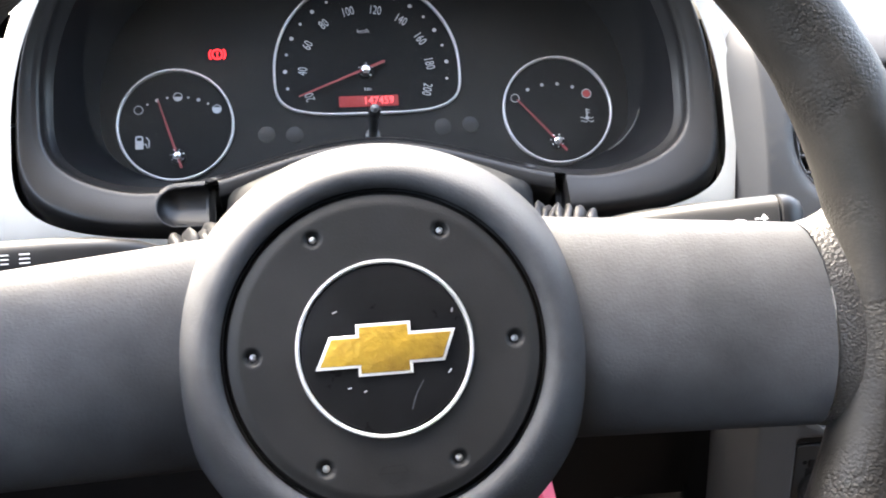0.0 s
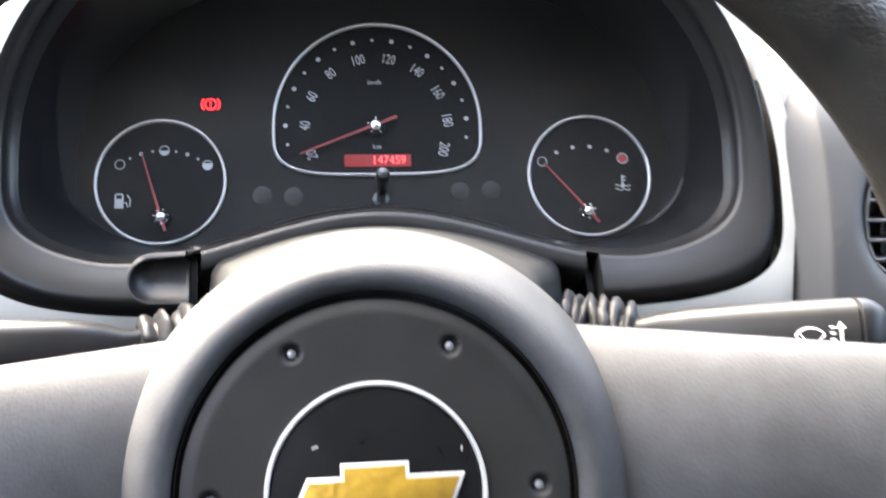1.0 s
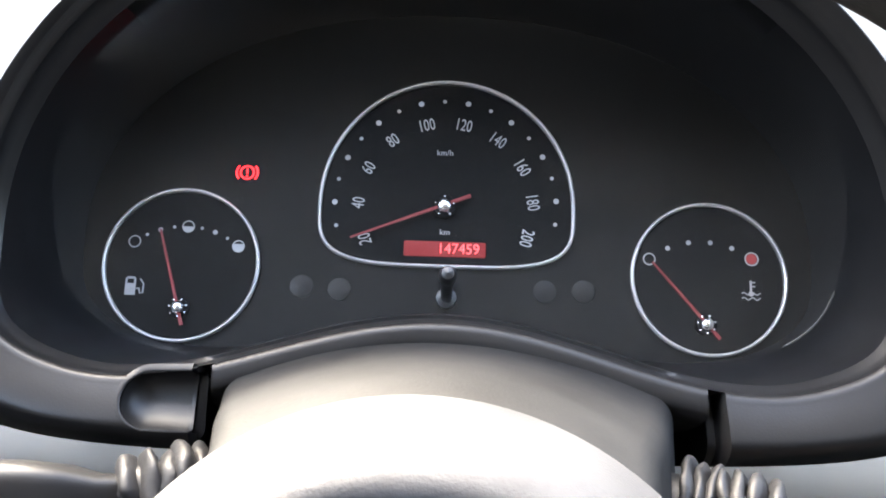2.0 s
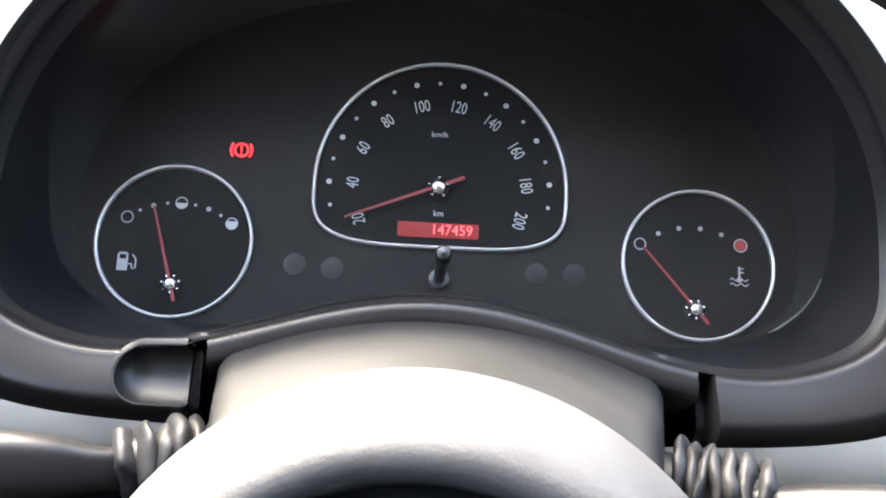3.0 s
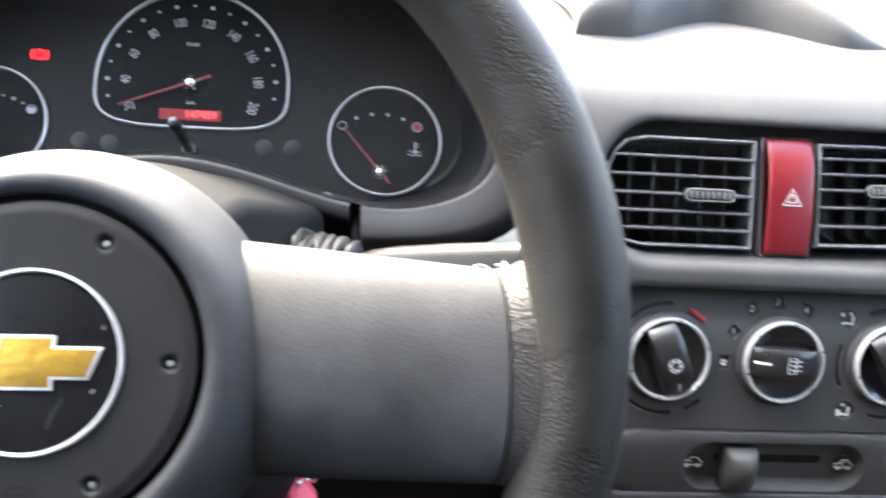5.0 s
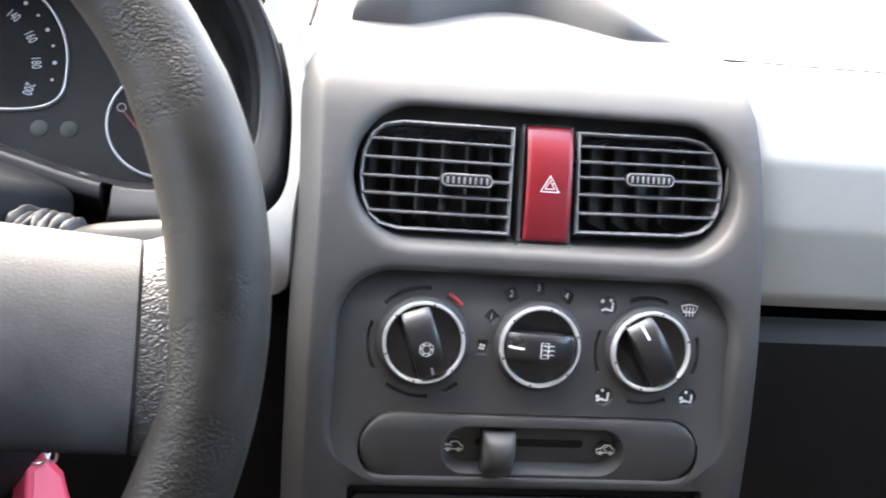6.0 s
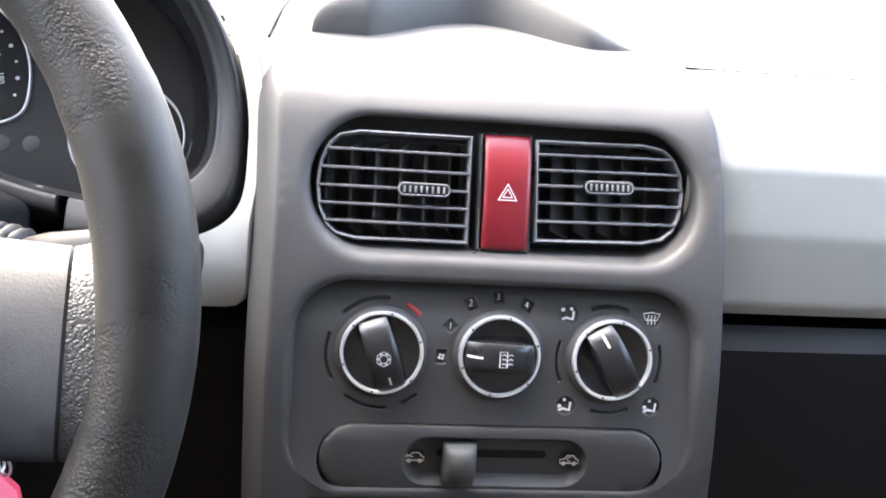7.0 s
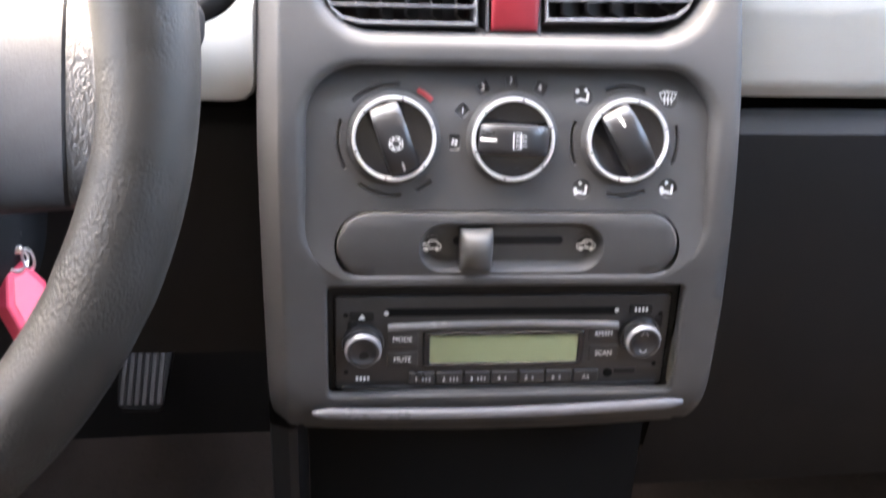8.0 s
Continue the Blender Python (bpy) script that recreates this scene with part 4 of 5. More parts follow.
bmesh.ops.remove_doubles(bm, verts=bm.verts, dist=0.02)
world_part("fascia", bm, DASH, console, "moulded charcoal fascia", sharp=50)
# the chin under the radio and the tunnel side
world_part("chin", loft([[(x, y + 6 * ((x - 328) / 110) ** 2, z) for x in steps(215.5, 438, 24)] for y, z in ((417.5, 412.4), (421, 406), (426, 400), (433, 395), (450, 389), (474, 384))], close=False), DASH, console, "lower edge of the fascia")
# the lip's highlight, built as a slightly paler ridge
world_part("lower_trim", tube([(227 + k * 203, 399.6 - 1.5 * math.sin(math.pi * k), 431.5 + 2.8 * k - 2.2 * math.sin(math.pi * k)) for k in steps(0, 1, 24)], [1.4] + [3.3] * 23 + [1.4], 12, flat=0.8), SLAT, console, "shiny ridge under the radio, standing in for a highlight")
world_part("tunnel_side", loft([[(202 + 0.02 * (430 - z), y, z) for z in steps(300, 440, 10)] for y in (421, 440, 600)], close=False), DARK, console)
world_part("pillar", loft([[(x, y, z) for z in steps(250, 412, 10)] for x, y in ((202, 424), (203, 419), (213, 413), (218, 414), (222, 440))], close=False), DARK, console, "narrow console leg")
# the tray's shade is painted on this sheet
world_part("tray_shade_sheet", box(221, 436, 470, 480, 250, 412), VOID, console, "black sheet standing in for shade in the open tray")
world_part("tray_floor", box(221, 436, 405, 480, 240, 250), DARK, console)
world_part("vent_box", box(220, 434, 488, 492, 610, 705), VANE, console, "dark air duct")

pod = thing("display_pod", at(325, 560, 730), "grey dashboard display hood on the pad", "display hood")


def pod_shape(x, k):
    t = (x - 323.5) / 97.5
    rise = 48 * max(0, 1 - t * t) ** (0.2 if t < 0 else 0.2 + 1.3 * smooth(t * 1.6))
    y0 = 511 + 0.03 * (x - 226) + 40 * (0.5 + 0.5 * math.cos(math.pi * min(1, abs(x - 319) / 64))) ** 0.75
    return (x, y0 + 90 * (1 - math.cos(radians(k))) ** 1.3 + 12 * math.sin(radians(k)), top_height(y0) - 3 + rise * math.sin(radians(k)) ** 0.55)


world_part("hood", grid(pod_shape, [323.5 - 97.4 * math.cos(a) for a in steps(0, math.pi, 90)], [0.01] + steps(4, 150, 26)), DASH, pod)

# vents and hazard switch lie in one tilted plane
TILT = radians(17)
VENTS = basis((0.328, 0.4435, 0.6565), (1, 0, 0), (0, math.sin(TILT), math.cos(TILT)), (0, -math.cos(TILT), math.sin(TILT)))


def vent_outline(near, base, hh, flat):
    """Counterclockwise: a straight inner side, straight bars above and below, a blunt rounded outer end."""
    end = [(base, 0.0)]
    for a in (24, 46, 66):
        end.append((flat + (base - flat) * math.cos(radians(a)) ** 0.8, hh * math.sin(radians(a)) ** 0.9))
    up = end + [(flat, hh)]
    return [(near, -hh)] + [(x, -y) for x, y in reversed(up[1:])] + up + [(near, hh)]


def vent_end(outline, y):
    """Where the outer side lies at height y."""
    pts = [p for p in outline if p[0] > outline[0][0] + 1]
    for (x0, y0), (x1, y1) in zip(pts, pts[1:]):
        if y0 <= y <= y1:
            return x0 + (x1 - x0) * (y - y0) / (y1 - y0)
    return pts[0][0]


def air_vent(side, label, m, near, base, hh, flat, rows, tab):
    v = thing("air_vent", m, label, "air vent", "centre air vents")
    outline = vent_outline(near, base, hh, flat)
    inner = offset(outline, -2.0)
    flip = (lambda pts: [(-x, y) for x, y in reversed(pts)]) if side < 0 else (lambda pts: pts)
    part("frame", frame_ring(flip(outline), flip(inner), -16, 0.6, 0.7), SLAT, v, "black frame with blunt rounded end", sharp=40)
    # the frame's highlight, laid on as a thin paler bar
    lip = offset(outline, -0.9)
    part("frame_edge", tube([(x, y, 0.7) for x, y in flip(lip)], 0.55, 8, close=True), PALE_EDGE, v, "thin pale front edge drawn as a highlight")
    for y in rows:
        a, b = sorted((side * (near + 1.2), side * (vent_end(outline, y) - 0.8)))
        bm = box(a, b, y - 0.75, y + 0.75, -12, 1.4, 0.5)
        for q in bm.verts:
            q.co.y += (1.4 - q.co.z) * 0.10
        part("slat", bm, SLAT, v)
    count = 6
    for k in range(count):
        x = side * (near + 6 + (base - near - 14) * k / (count - 1))
        half = math.sqrt(max(0.1, 1 - max(0, (abs(x) - flat) / (base - flat + 2)) ** 2)) * (hh - 2)
        bm = box(-0.9, 0.9, -half, half, -8, 8, 0.4)
        for q in bm.verts:
            q.co.y *= 1 - 0.012 * (q.co.z + 8)
        bm.transform(Matrix.Translation((x, 0, -22)) @ Matrix.Rotation(radians(-52 if side > 0 else -24), 4, "Y"))
        part("vane", bm, VANE, v, "upright vane behind the slats")
    t = part("adjuster_tab", plate(rounded(tab, rows[2], 13.2, 3.5, 3.4, 6), 0.6, 3.8, 1.2), STALK, v, "ribbed grey adjuster tab")
    part("tab_border", tube([(x, y, 3.5) for x, y in offset(rounded(tab, rows[2], 13.2, 3.5, 3.4, 6), -0.7)], 0.5, 8, close=True), PALE_EDGE, t, "thin bright border")
    for k in range(8):
        x = tab - 9.8 + 2.8 * k
        part("rib", box(x - 0.6, x + 0.6, rows[2] - 1.8, rows[2] + 1.8, 3.5, 4.4, 0.4), PALE_EDGE, t)
    return v


air_vent(-1, "black slatted air vent beside the hazard switch, driver side", VENTS, 18.2, 95.0, 27.2, 74.5, (17.2, 8.0, -1.0, -9.6, -18.2), -41.7)
air_vent(1, "black slatted air vent beside the hazard switch, passenger side", VENTS @ Matrix.Translation((0, 0.0012, 0)) @ Matrix.Rotation(radians(1.2), 4, "Z") @ Matrix.Rotation(radians(2.5), 4, "Y"), 14.6, 94.0, 26.0, 72.0, (18.4, 10.6, 2.8, -6.0, -15.4), 52.8)

hazard = thing("hazard_switch", VENTS, "red hazard warning switch with white triangle", "switch")


def hazard_face(x, y, h):
    return (x, y, h - 0.0042 * y * y - 0.006 * x * x - 0.00035 * max(0, y - 8) ** 3 * 0.9)


part("bezel", loft([[hazard_face(x, y, h) for x, y in rounded(-0.3, 0.2, w, 30.0 - (14.0 - w) * 0.4, 1.2, 4)] for w, h in ((14.0, -18), (14.0, 1.6), (13.6, 2.6), (12.8, 3.0), (12.1, 2.6), (11.8, -2))]), SLAT, hazard, "black surround")
bm = grid(lambda x, y: hazard_face(x, y, 4.0 - 0.7 * (abs(x) > 11.2) - 0.6 * (abs(y) > 28.2)), [-11.6] + steps(-11.1, 11.1, 12) + [11.6], [-28.8] + steps(-28.1, 28.1, 28) + [28.8])
loft([[hazard_face(x, y, h) for x, y in rounded(0, 0, 11.6, 28.8, 0.4, 2)] for h in (3.3, -6)], bm=bm)
button = part("button", bm, HAZARD, hazard, "satin red push button", sharp=60)
bm = stroke([(-4.6, -4.0), (4.6, -4.0), (0, 4.0)], 0.85, 4.15, close=True)
stroke([(-2.4, -2.6), (2.4, -2.6), (0, 1.6)], 0.75, 4.15, bm, close=True)
part("triangle_symbol", bm, WHITE, button, "white double triangle", flat=True)
for x in (-15.2, 12.4):
    part("notch_clip", box(x - 1.0, x + 1.0, -34.5, -30.5, -3, 1.6, 0.4), HUB, hazard)

# climate panel
A = radians(13)
CLIMATE = basis((0.327, 0.4185, 0.579), (1, 0, 0), (0, math.sin(A), math.cos(A)), (0, -math.cos(A), math.sin(A)))
climate = thing("climate_panel", CLIMATE, "recessed charcoal heater control panel with embossed marks", "control panel")


def ph(b):
    """The panel's face leans back towards its upper edge."""
    return -9.5 * smooth((b - 12) / 28)


def climate_edge(x, z):
    return (x - 327, (z - 579) / math.cos(A))


KNOBS = (-58.0, 0.6, 58.2)
GROOVES = []
for kx, arcs in ((-58.2, ((82, 137), (158, 211), (231, 279), (294, 314))), (57.8, ((67, 112), (158, 206), (-25, 19), (252, 296)))):
    for a0, a1 in arcs:
        GROOVES.append(arc(kx, -1.2, 28.4, a0, a1, 14) + arc(kx, -1.2, 26.0, a1, a0, 14))
CELLS = [[(x + math.cos(t) * p - math.sin(t) * q, y + math.sin(t) * p + math.cos(t) * q) for p, q in rounded(0, 0, 3.2, 3.2, 1.2, 4)] for x, y, t in ((-24.2, 13.5, 0.8), (-14.0, 24.8, 0.46), (0.2, 28.0, 0.06), (14.6, 24.9, -0.5))]
CELLS += [rounded(-28.0, -2.0, 3.0, 4.0, 1.3, 4)] + [circle(x, y, 5.0, 24) for x, y in ((36.2, 21.3), (79.6, 20.6), (36.8, -25.0), (81.6, -24.6))]


def hollow(name, outline, mat, label):
    """A pocket in the panel with a rounded edge."""
    rows = [[(x, y, ph(y) - d) for x, y in offset(outline, -k)] for k, d in ((0, 0), (0.35, 0.25), (0.7, 0.9), (0.9, 2.2))]
    part(name, loft(rows, cap1=True), mat, climate, label, sharp=60)


part("panel", sheet([climate_edge(x, z) for x, z in offset(PANEL_HOLE, 3)], GROOVES + CELLS + [[(x, (y + 527.6 - 579) / math.cos(A)) for x, y in rounded(1.2, -1.8, 88.6, 18.2, 17.9, 10)]], lambda a, b: (a, b, ph(b)), 6), DASH, climate, "grained panel face")
for g in GROOVES:
    hollow("moulded_arc", g, DASH, "sunken arc mark")
for g in CELLS:
    hollow("mark_cell", g, DASH, "dark sunken mark cell")
part("red_mark", tube([(x, y, ph(y) + 0.3) for x, y in arc(-58.2, -1.2, 27.2, 46, 64, 8)], 1.3, 8), REDDOT, climate, "red warm mark")


for (x, y), t in zip(((-24.2, 13.5), (-14.0, 24.8), (0.2, 28.2), (14.6, 24.9)), "1234"):
    part("numeral", words(t, 4.7, x, y, ph(y) - 0.6, turn=-4, wide=0.85), WHITE, climate, "white %s" % t, flat=True)
bm = bmesh.new()
for a in (30, 120, 210, 300):
    disc(-28.0 + 1.15 * math.cos(radians(a)), -2.0 + 1.15 * math.sin(radians(a)), 0.75, -0.9, bm, 10)
part("fan_symbol", bm, WHITE, climate, "small white fan", flat=True)
for x, y, face in ((36.2, 21.3, 0), (79.6, 20.6, 1), (36.8, -25.0, 2), (81.6, -24.6, 3)):
    bm = bmesh.new()
    if face == 1:
        stroke([(x - 4.4, y + 2.6), (x, y + 3.4), (x + 4.4, y + 2.6), (x + 3.0, y - 0.6), (x - 3.0, y - 0.6)], 0.7, 0.5, bm, close=True)
        for k in (-1.8, 0, 1.8):
            stroke([(x + k + 0.35 * math.sin(j * 1.6), y + 2.0 - j * 0.8) for j in range(7)], 0.6, 0.52 + 0.01 * k, bm)
    else:
        disc(x - 1.2 + (0.6 if face else 2.6), y + 2.9, 0.9, 0.5, bm, 10)
        stroke([(x - 4, y - 2.8), (x - 1.2, y - 1.6), (x + 2.2, y - 2.4), (x + 2.6, y + 1.8)], 1.3, 0.52, bm)
        disc(x - 3.0, y + 2.4 if face == 0 else y - 0.4, 1.1, 0.54, bm, 8)
    bmesh.ops.translate(bm, vec=(0, 0, ph(y) - 1.2), verts=bm.verts)
    part("airflow_symbol", bm, WHITE, climate, "white airflow symbol", flat=True)


def rotary(kx, turn, label, mark):
    k = thing("rotary_knob", CLIMATE @ Matrix.Translation((kx / 1000, 0, 0)), label, "knob", "heater knobs")
    part("collar", lathe([(23.4, -1.0), (22.6, 1.4), (21.2, 2.6), (20.8, 3.0)], 64), DASH, k, "moulded collar")
    ring = part("chrome_ring", lathe([(20.6, 1.0), (20.5, 5.6), (20.1, 6.3), (19.2, 6.3), (18.7, 5.7), (18.6, 1.5)], 72), RINGMETAL, k, "bright chrome ring with small notches")
    for j in range(6):
        a = radians(18 + 60 * j)
        part("notch", disc(19.6 * math.cos(a), 19.6 * math.sin(a), 0.6, 6.36, n=10), KNOB, ring, flat=True)
    part("base", lathe([(18.7, 3.6), (15, 2.6), (10, 2.2), (0.01, 2.2)], 48), GLOSS, k, "gloss black base")
    rotm = Matrix.Rotation(radians(turn), 4, "Z")

    def bar(t, s):
        y = 17.4 * t
        half = 7.4 - 0.5 * t * t
        x = half * s
        h = 13.0 - 3.4 * t * t - 3.2 * abs(t) ** 6 - 1.3 * s ** 4
        return (x, y, h)
    ts = [math.sin(radians(a)) for a in steps(-88, 88, 26)]
    ss = [math.sin(radians(a)) for a in steps(-90, 90, 12)]
    bm = grid(lambda s, t: bar(t, s), ss, ts)
    for s in (-1, 1):
        e = [bar(t, s) for t in ts]
        loft([e, [(x * 1.02, y, 2.0) for x, y, z in e]], close=False, bm=bm)
    for t in (ts[0], ts[-1]):
        e = [bar(t, s) for s in ss]
        loft([e, [(x, y * 1.01, 2.0) for x, y, z in e]], close=False, bm=bm)
    bmesh.ops.remove_doubles(bm, verts=bm.verts, dist=0.02)
    bm.transform(rotm)
    g = part("grip_bar", bm, KNOB, k, "black raised grip bar", sharp=50)
    y0, y1 = mark
    bm = bmesh.new()
    tt = steps(y0 / 17.4, y1 / 17.4, 8)
    loft([[(x, bar(t, 0)[1], bar(t, 0)[2] + 0.15) for t in tt] for x in (-0.55, 0.55)], close=False, bm=bm)
    bm.transform(rotm)
    part("pointer", bm, WHITE, g, "white pointer line", flat=True)
    return g


g = rotary(KNOBS[0], 19, "black rotary knob with chrome ring and snowflake", (-16, -11.5))
bm = stroke([(0.5 + 3.3 * math.cos(radians(a)), 3.3 * math.sin(radians(a))) for a in range(0, 360, 60)], 0.55, 13.1, close=True)
for a in range(0, 360, 60):
    c, s = math.cos(radians(a)), math.sin(radians(a))
    stroke([(0.5 + 3.2 * c, 3.2 * s), (0.5 + 5.4 * c, 5.4 * s)], 0.55, 13.12, bm)
    for d in (-28, 28):
        stroke([(0.5 + 4.2 * c, 4.2 * s), (0.5 + 5.3 * math.cos(radians(a + d)), 5.3 * math.sin(radians(a + d)))], 0.45, 13.14, bm)
bmesh.ops.scale(bm, vec=(0.68, 0.68, 1), verts=bm.verts)
bmesh.ops.translate(bm, vec=(0.2, -1.6, 0.0), verts=bm.verts)
part("snowflake_symbol", bm, WHITE, g, "white snowflake", flat=True)
g = rotary(KNOBS[1], 88, "black rotary fan knob with chrome ring, set level", (9.5, 16.8))
bm = stroke([(-1.6, -4.8), (2.6, -4.8), (2.6, 4.8), (-1.6, 4.8)], 0.6, 13.15, close=True)
for y in (-2.8, 0, 2.8):
    stroke([(-0.4 + k * 0.8, y + 0.5 * math.sin(k * 1.25)) for k in range(9)], 0.5, 13.18, bm)
bmesh.ops.scale(bm, vec=(0.85, 0.8, 1), verts=bm.verts)
part("window_symbol", bm, WHITE, g, "white heated window symbol", flat=True)
rotary(KNOBS[2], 29, "black rotary airflow knob with chrome ring, turned aside", (8.5, 15.5))

# recirculation slider
SLIDE = basis((0.3282, 0.4075, 0.5258), (1, 0, 0), (0, 0.05, 0.9987), (0, -0.9987, 0.05))
slider = thing("slider_panel", SLIDE, "rounded charcoal plate with air recirculation slider", "slider control")
poly, well, slot = rounded(0, 0, 87.6, 17.2, 17.0, 10), rounded(1.2, -0.6, 47.5, 13.4, 13.0, 10), rounded(0, 1.2, 28.5, 2.2, 2.1, 6)
bm = sheet(offset(poly, -1.5), [well], lambda a, b: (a, b, 2.2 - 0.0035 * b * b), 6)
loft([[(x, y, 2.2 - 0.0035 * y * y) for x, y in offset(poly, -1.5)], [(x, y, 1.6 - 0.0035 * y * y) for x, y in offset(poly, -0.4)], [(x, y, 0.4) for x, y in poly], [(x, y, -8) for x, y in poly]], bm=bm)
loft([[(x, y, 2.2 - 0.0035 * y * y) for x, y in well], [(x, y, 0.6) for x, y in offset(well, -0.9)], [(x, y, -3.2) for x, y in offset(well, -2.2)], [(x, y, -4.6) for x, y in offset(well, -3.8)]], bm=bm)
loft([[(x, y, -4.6) for x, y in offset(well, -3.8)], [(x, y, -4.8) for x, y in offset(well, -4.4)]], bm=bm)
bmesh.ops.remove_doubles(bm, verts=bm.verts, dist=0.02)
part("plate", bm, DASH, slider, "moulded plate with sunken well", sharp=50)
part("well_floor", plate(offset(well, -3.4), -6, -4.7, 0.1), DASH, slider)
part("backing", plate(rounded(0, 0, 93, 22, 20, 8), -14, -11, 0.3), VOID, slider, "dark joint round the plate")
part("slot", plate(slot, -5, -4.5, 0.1), DARK, slider, "black slot")
bm = loft([[(-17.2 + 8.4 * math.cos(radians(a)), y, -5 + h * math.sin(radians(a)) ** 0.4) for a in steps(0, 180, 20)] for y, h in ((9.4, 4), (9.2, 10), (8.2, 13), (6, 15), (2, 16.2), (-3, 16.2), (-8, 14.5), (-12, 11), (-15, 5), (-15.6, 0.5))], close=False)
part("slider_tab", bm, TAB, slider, "grey finger tab", sharp=40)
for x, inn in ((-39.5, 0), (40.6, 1)):
    part("mark_cell", lathe([(0.01, 0.0)] + [(4.8, 0.0), (5.2, 0.5), (5.0, -0.4)], 24), KNOB, slider).location = (x / 1000, -0.0012, -0.0046)
    y = -1.2
    bm = stroke([(x - 4.8, y - 1.4), (x - 4.8, y + 0.5), (x - 2.4, y + 1.0), (x - 1.0, y + 2.8), (x + 2.2, y + 2.8), (x + 3.6, y + 1.0), (x + 4.8, y + 0.4), (x + 4.8, y - 1.4)], 0.75, -3.2, close=True)
    for k in (-2.7, 2.8):
        disc(x + k, y - 1.6, 1.2, -3.1, bm, 12)
    if inn:
        stroke(arc(x + 0.3, y + 0.8, 1.2, 60, 300, 8), 0.5, -3.1, bm)
    else:
        stroke([(x - 5.0, y + 2.0), (x - 0.6, y + 0.4)], 0.55, -3.1, bm)
    part("car_symbol", bm, WHITE, slider, "white car outline symbol", flat=True)

# radio
RADIO = basis((0.329, 0.4075, 0.4722), (1, 0, 0), (0, 0.035, 0.9994), (0, -0.9994, 0.035))
radio = thing("car_radio", RADIO, "black car radio with grey-green display and two knobs", "radio")
part("sleeve", frame_ring(rounded(0, 0, 93.4, 31.9, 2, 4), rounded(0, -3.6, 90.2, 27.6, 2, 4), -6, -3.4, 0.4), DARK, radio, "black mounting sleeve")
body = part("faceplate", plate(rounded(0, -3.8, 89.8, 27.3, 2.5, 5), -12, -2.0, 0.8), RADIO_BODY, radio, "charcoal black faceplate")
part("cd_slot", plate(rounded(-1.5, 14.4, 61.5, 2.3, 0.8, 3), -3, -1.75, 0.1), VOID, body, "black disc slot")
part("slot_pin", disc(-62.8, 14.0, 1.2, -1.6), WHITE, body, flat=True)
part("slot_pin", disc(60.3, 14.6, 1.2, -1.6), WHITE, body, flat=True)
bm = grid(lambda x, k: (x, 7.2 + 2.3 * k - 0.0004 * x * x, -1.4 + 1.6 * (1 - k * k)), steps(-62, 62, 24), steps(-1, 1, 8))
part("front_ridge", bm, PALE_EDGE, body, "rounded grey ridge below the slot")
lcd_frame = part("display_frame", frame_ring(rounded(0.4, -7.4, 43.6, 10.4, 1.5, 4), rounded(0.6, -7.8, 40.0, 8.0, 0.8, 4), -2.4, -0.6, 0.6), GLOSS, body, "black display bezel")
part("display", plate(rounded(0.6, -7.8, 40.2, 8.2, 0.6, 3), -2.4, -1.4, 0.1), LCD, lcd_frame, "blank grey-green display")


def radio_knob(x, y, r, label):
    bm = lathe([(r + 1.6, -2), (r + 1.2, 0.4), (r, 1.0), (r, 6.5), (r - 0.9, 8.0), (r - 2.6, 8.2), (r - 4.2, 7.0), (0.01, 6.6)], 40)
    bmesh.ops.translate(bm, vec=(x, y, 0), verts=bm.verts)
    k = part("radio_knob", bm, KNOB, radio, label)
    # the knob's window reflection, drawn as a paler ring
    bm = lathe([(r + 0.1, 5.8), (r + 0.2, 6.6), (r - 0.7, 8.1), (r - 1.3, 8.3)], 40)
    bmesh.ops.translate(bm, vec=(x, y, 0), verts=bm.verts)
    part("knob_rim", bm, PALE_EDGE, k, "paler rim drawn as a highlight")
    return k


k = radio_knob(-75.0, -3.6, 9.6, "black volume knob")
part("knob_cap", disc(-74.6, -6.6, 2.6, 6.95), STALK, k, "grey centre", flat=True)
k = radio_knob(74.3, -0.4, 9.6, "black tuning knob")
for y, s in ((5.0, 1), (-5.8, -1)):
    part("arrow_mark", stroke([(72.3, y - s), (74.3, y + s), (76.3, y - s)], 0.9, 7.6), GREY_PRINT, k, flat=True)
bm = bmesh.new()
bm.faces.new([bm.verts.new(p) for p in ((-77.4, 10.8, -1.2), (-73.6, 10.8, -1.2), (-75.5, 14.0, -1.2))])
part("button", plate(rounded(-75.5, 12.2, 6.4, 2.8, 1.2, 4), -2.5, -1.3, 0.4), STALK, body, "small eject button")
part("eject_symbol", bm, WHITE, body, flat=True)
part("button", plate(rounded(73.6, 14.9, 6.4, 2.8, 1.2, 4), -2.5, -1.3, 0.4), STALK, body, "small button")
for j in range(4):
    part("print_bar", stroke([(70.6 + 2.0 * j, 16.2), (70.6 + 2.0 * j, 13.8)], 1.1, -1.2), WHITE, body, flat=True)
for j in range(4):
    part("print_bar", stroke([(-78.2 + 2.0 * j, -23.4), (-78.2 + 2.0 * j, -25.8)], 1.1, -1.2), WHITE, body, flat=True)
for text, x, y in (("MODE", -54.2, -1.4), ("MUTE", -54.0, -13.6), ("AM/FM", 54.4, 0.6), ("SCAN", 55.4, -11.2)):
    part("button", plate(rounded(x, y, 8.2, 4.6, 1.0, 4), -2.5, -1.5, 0.4), RADIO_BODY, body, "flat key")
    part("lettering", words(text, 4.3, x, y, -1.3, wide=0.78 if len(text) > 4 else 0.85), WHITE, body, "white %s" % text, flat=True)
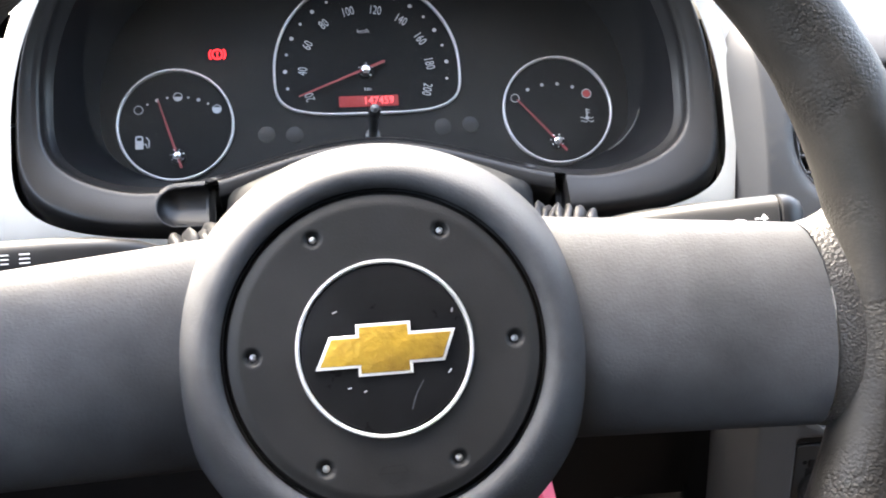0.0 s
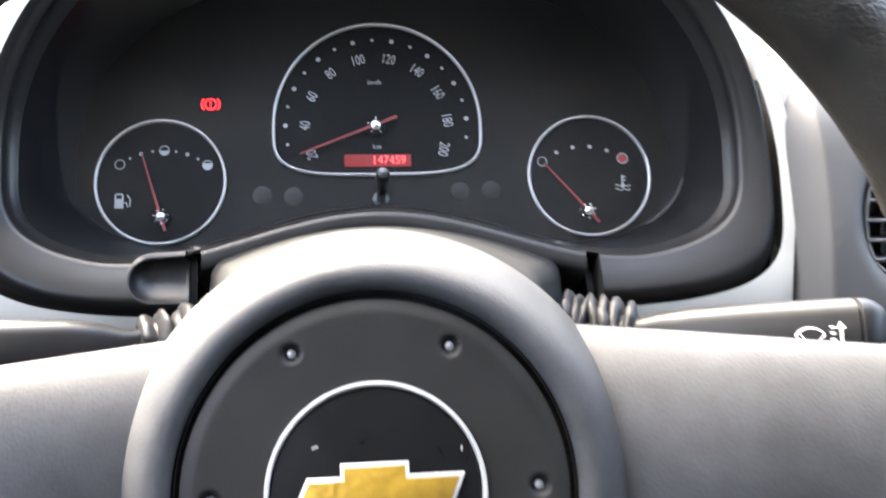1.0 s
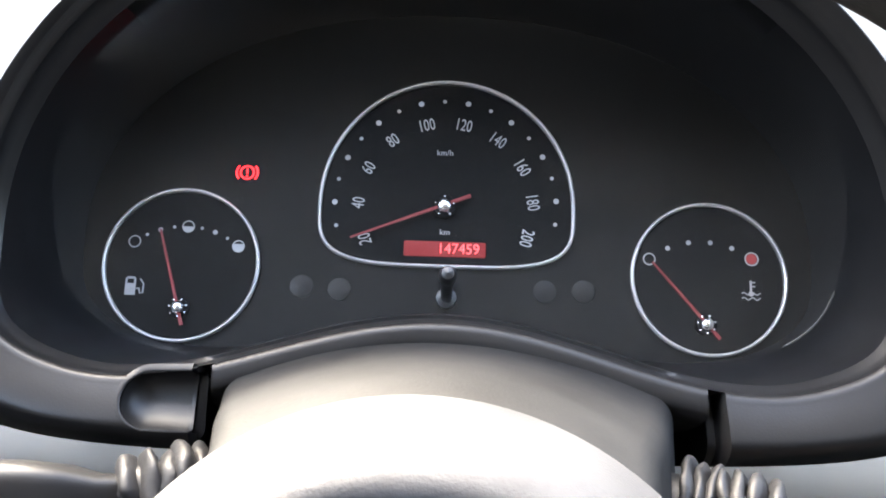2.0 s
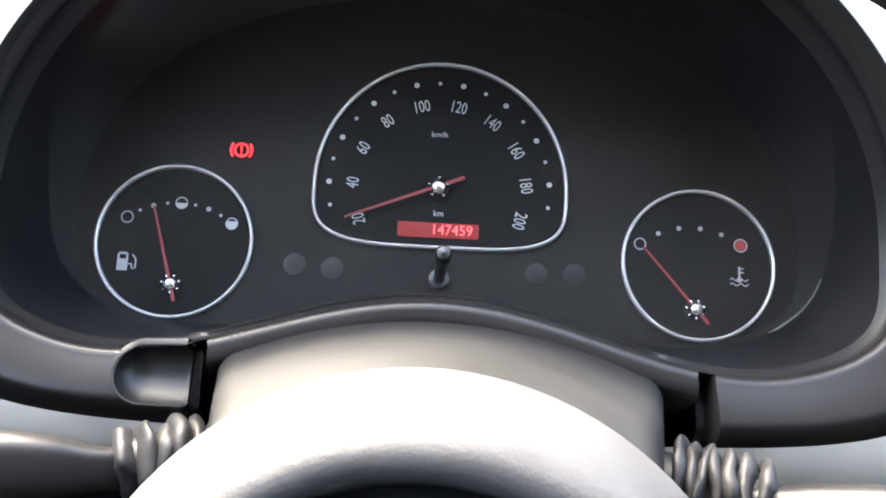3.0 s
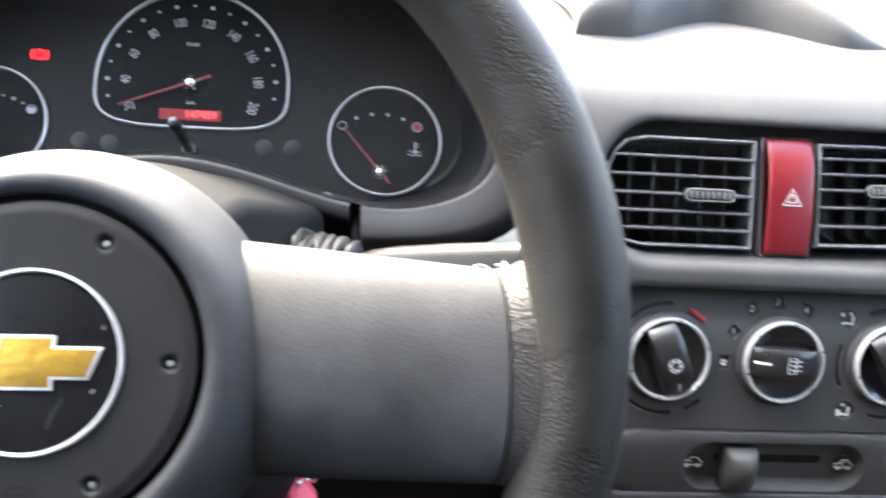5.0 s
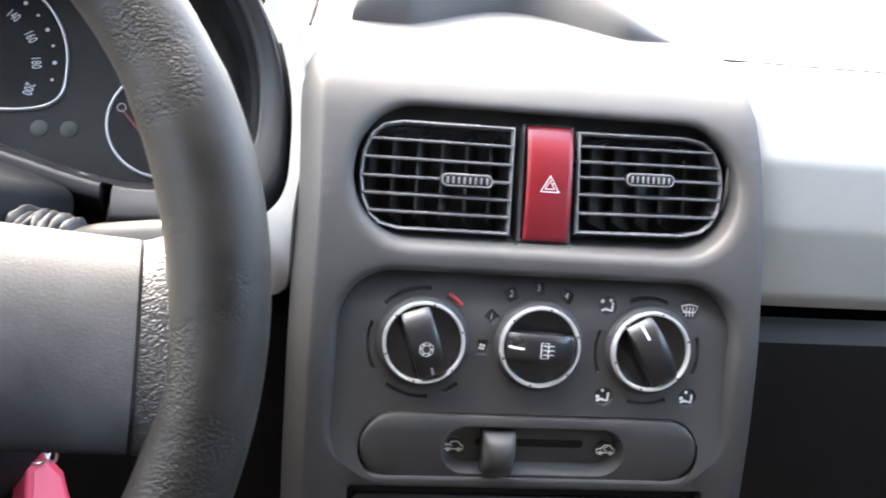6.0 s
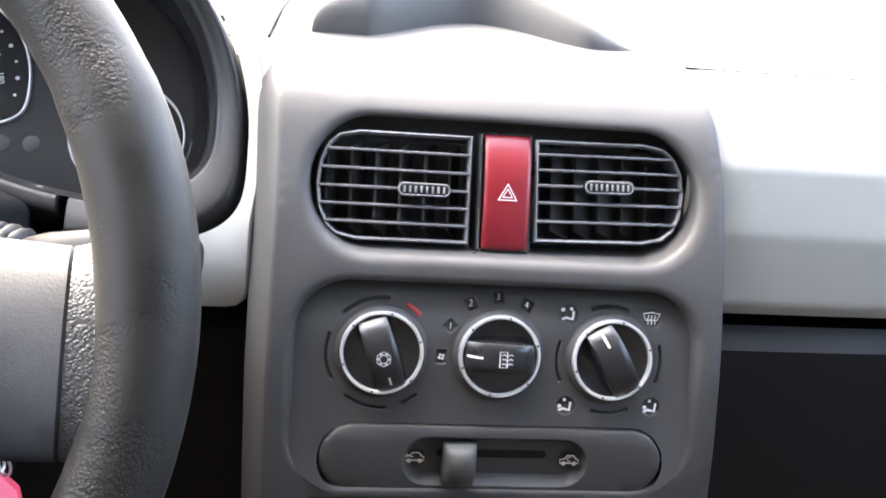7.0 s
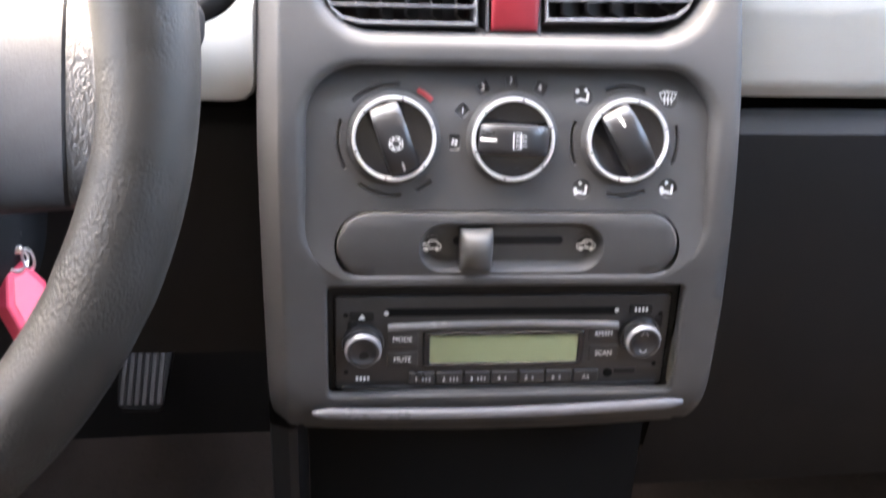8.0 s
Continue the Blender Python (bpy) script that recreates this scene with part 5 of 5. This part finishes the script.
for j in range(7):
    x = -43.4 + 15.0 * j
    part("preset_key", plate(rounded(x, -25.0, 7.0, 3.6, 0.8, 3), -2.5, -0.4, 0.6), STALK if j % 2 == 2 else KNOB, body, "dark preset key")
    if j < 6:
        part("lettering", words(str(j + 1), 3.8, x - 3.0, -25.4, -0.25), WHITE, body, "white %d" % (j + 1), flat=True)
        for q in range(3 if j < 3 else 1):
            part("print_bar", stroke([(x + 0.6 + 1.8 * q, -24.2), (x + 0.6 + 1.8 * q, -26.6)], 0.9, -0.25), GREY_PRINT, body, flat=True)
    else:
        part("lettering", words("AS", 3.8, x, -25.4, -0.25), WHITE, body, "white AS", flat=True)
part("round_key", plate(circle(59.2, -23.6, 2.7, 20), -2.5, -1.2, 0.4), VOID, body, "small black key")
part("lower_edge", grid(lambda q, k: (-86 + 172 * q, -30.4 - 1.3 * math.sin(math.pi * q) * 0.6 + 1.5 * k, -1.6 + 1.1 * (1 - k * k)), steps(0, 1, 24), steps(-1, 1, 6)), STALK, radio, "shiny lower edge")

for x, y in ((-84.0, 13.0), (-84.0, -21.0), (84.6, -18.5), (84.6, 12.0)):
    part("release_hole", disc(x, y, 1.3, -1.9), VOID, body, "small round release hole", flat=True)
for x, y, w, h in ((68.5, -22.6, 6.0, 1.6), (84.0, 7.5, 2.2, 4.0), (-80.5, 6.5, 2.6, 3.0)):
    part("blank_key", plate(rounded(x, y, w, h, 0.6, 3), -2.5, -1.5, 0.3), STALK, body, "small blank key")

# ---- pedals ----


def pedal(x, y, z, w, h, label):
    p = thing("pedal", at(x, y, z) @ Matrix.Rotation(radians(42), 4, "X"), label, "pedal", "pedals")
    part("pad", plate([(x * (1 + 0.0035 * y), y) for x, y in rounded(0, 0, w, h, 9, 5)], -8, 0, 2, back=True), DARK, p, "black rubber pedal pad")
    for j in range(6):
        xx = -w + 6 + (2 * w - 12) * j / 5
        part("rib", box(xx * 0.95 - 2.2, xx * 0.95 + 2.2, -h + 5, h - 5, -1, 3, 0.8), PEDAL, p, "pale rib")
    part("arm", tube([(0, 0, -8), (0, 40, -30), (0, 180, -60), (0, 330, -40)], 7, 10), VOID, p, "steel pedal arm")
    return p


pedal(40, 796, 205, 25, 34, "ribbed black rubber brake pedal above the carpet")
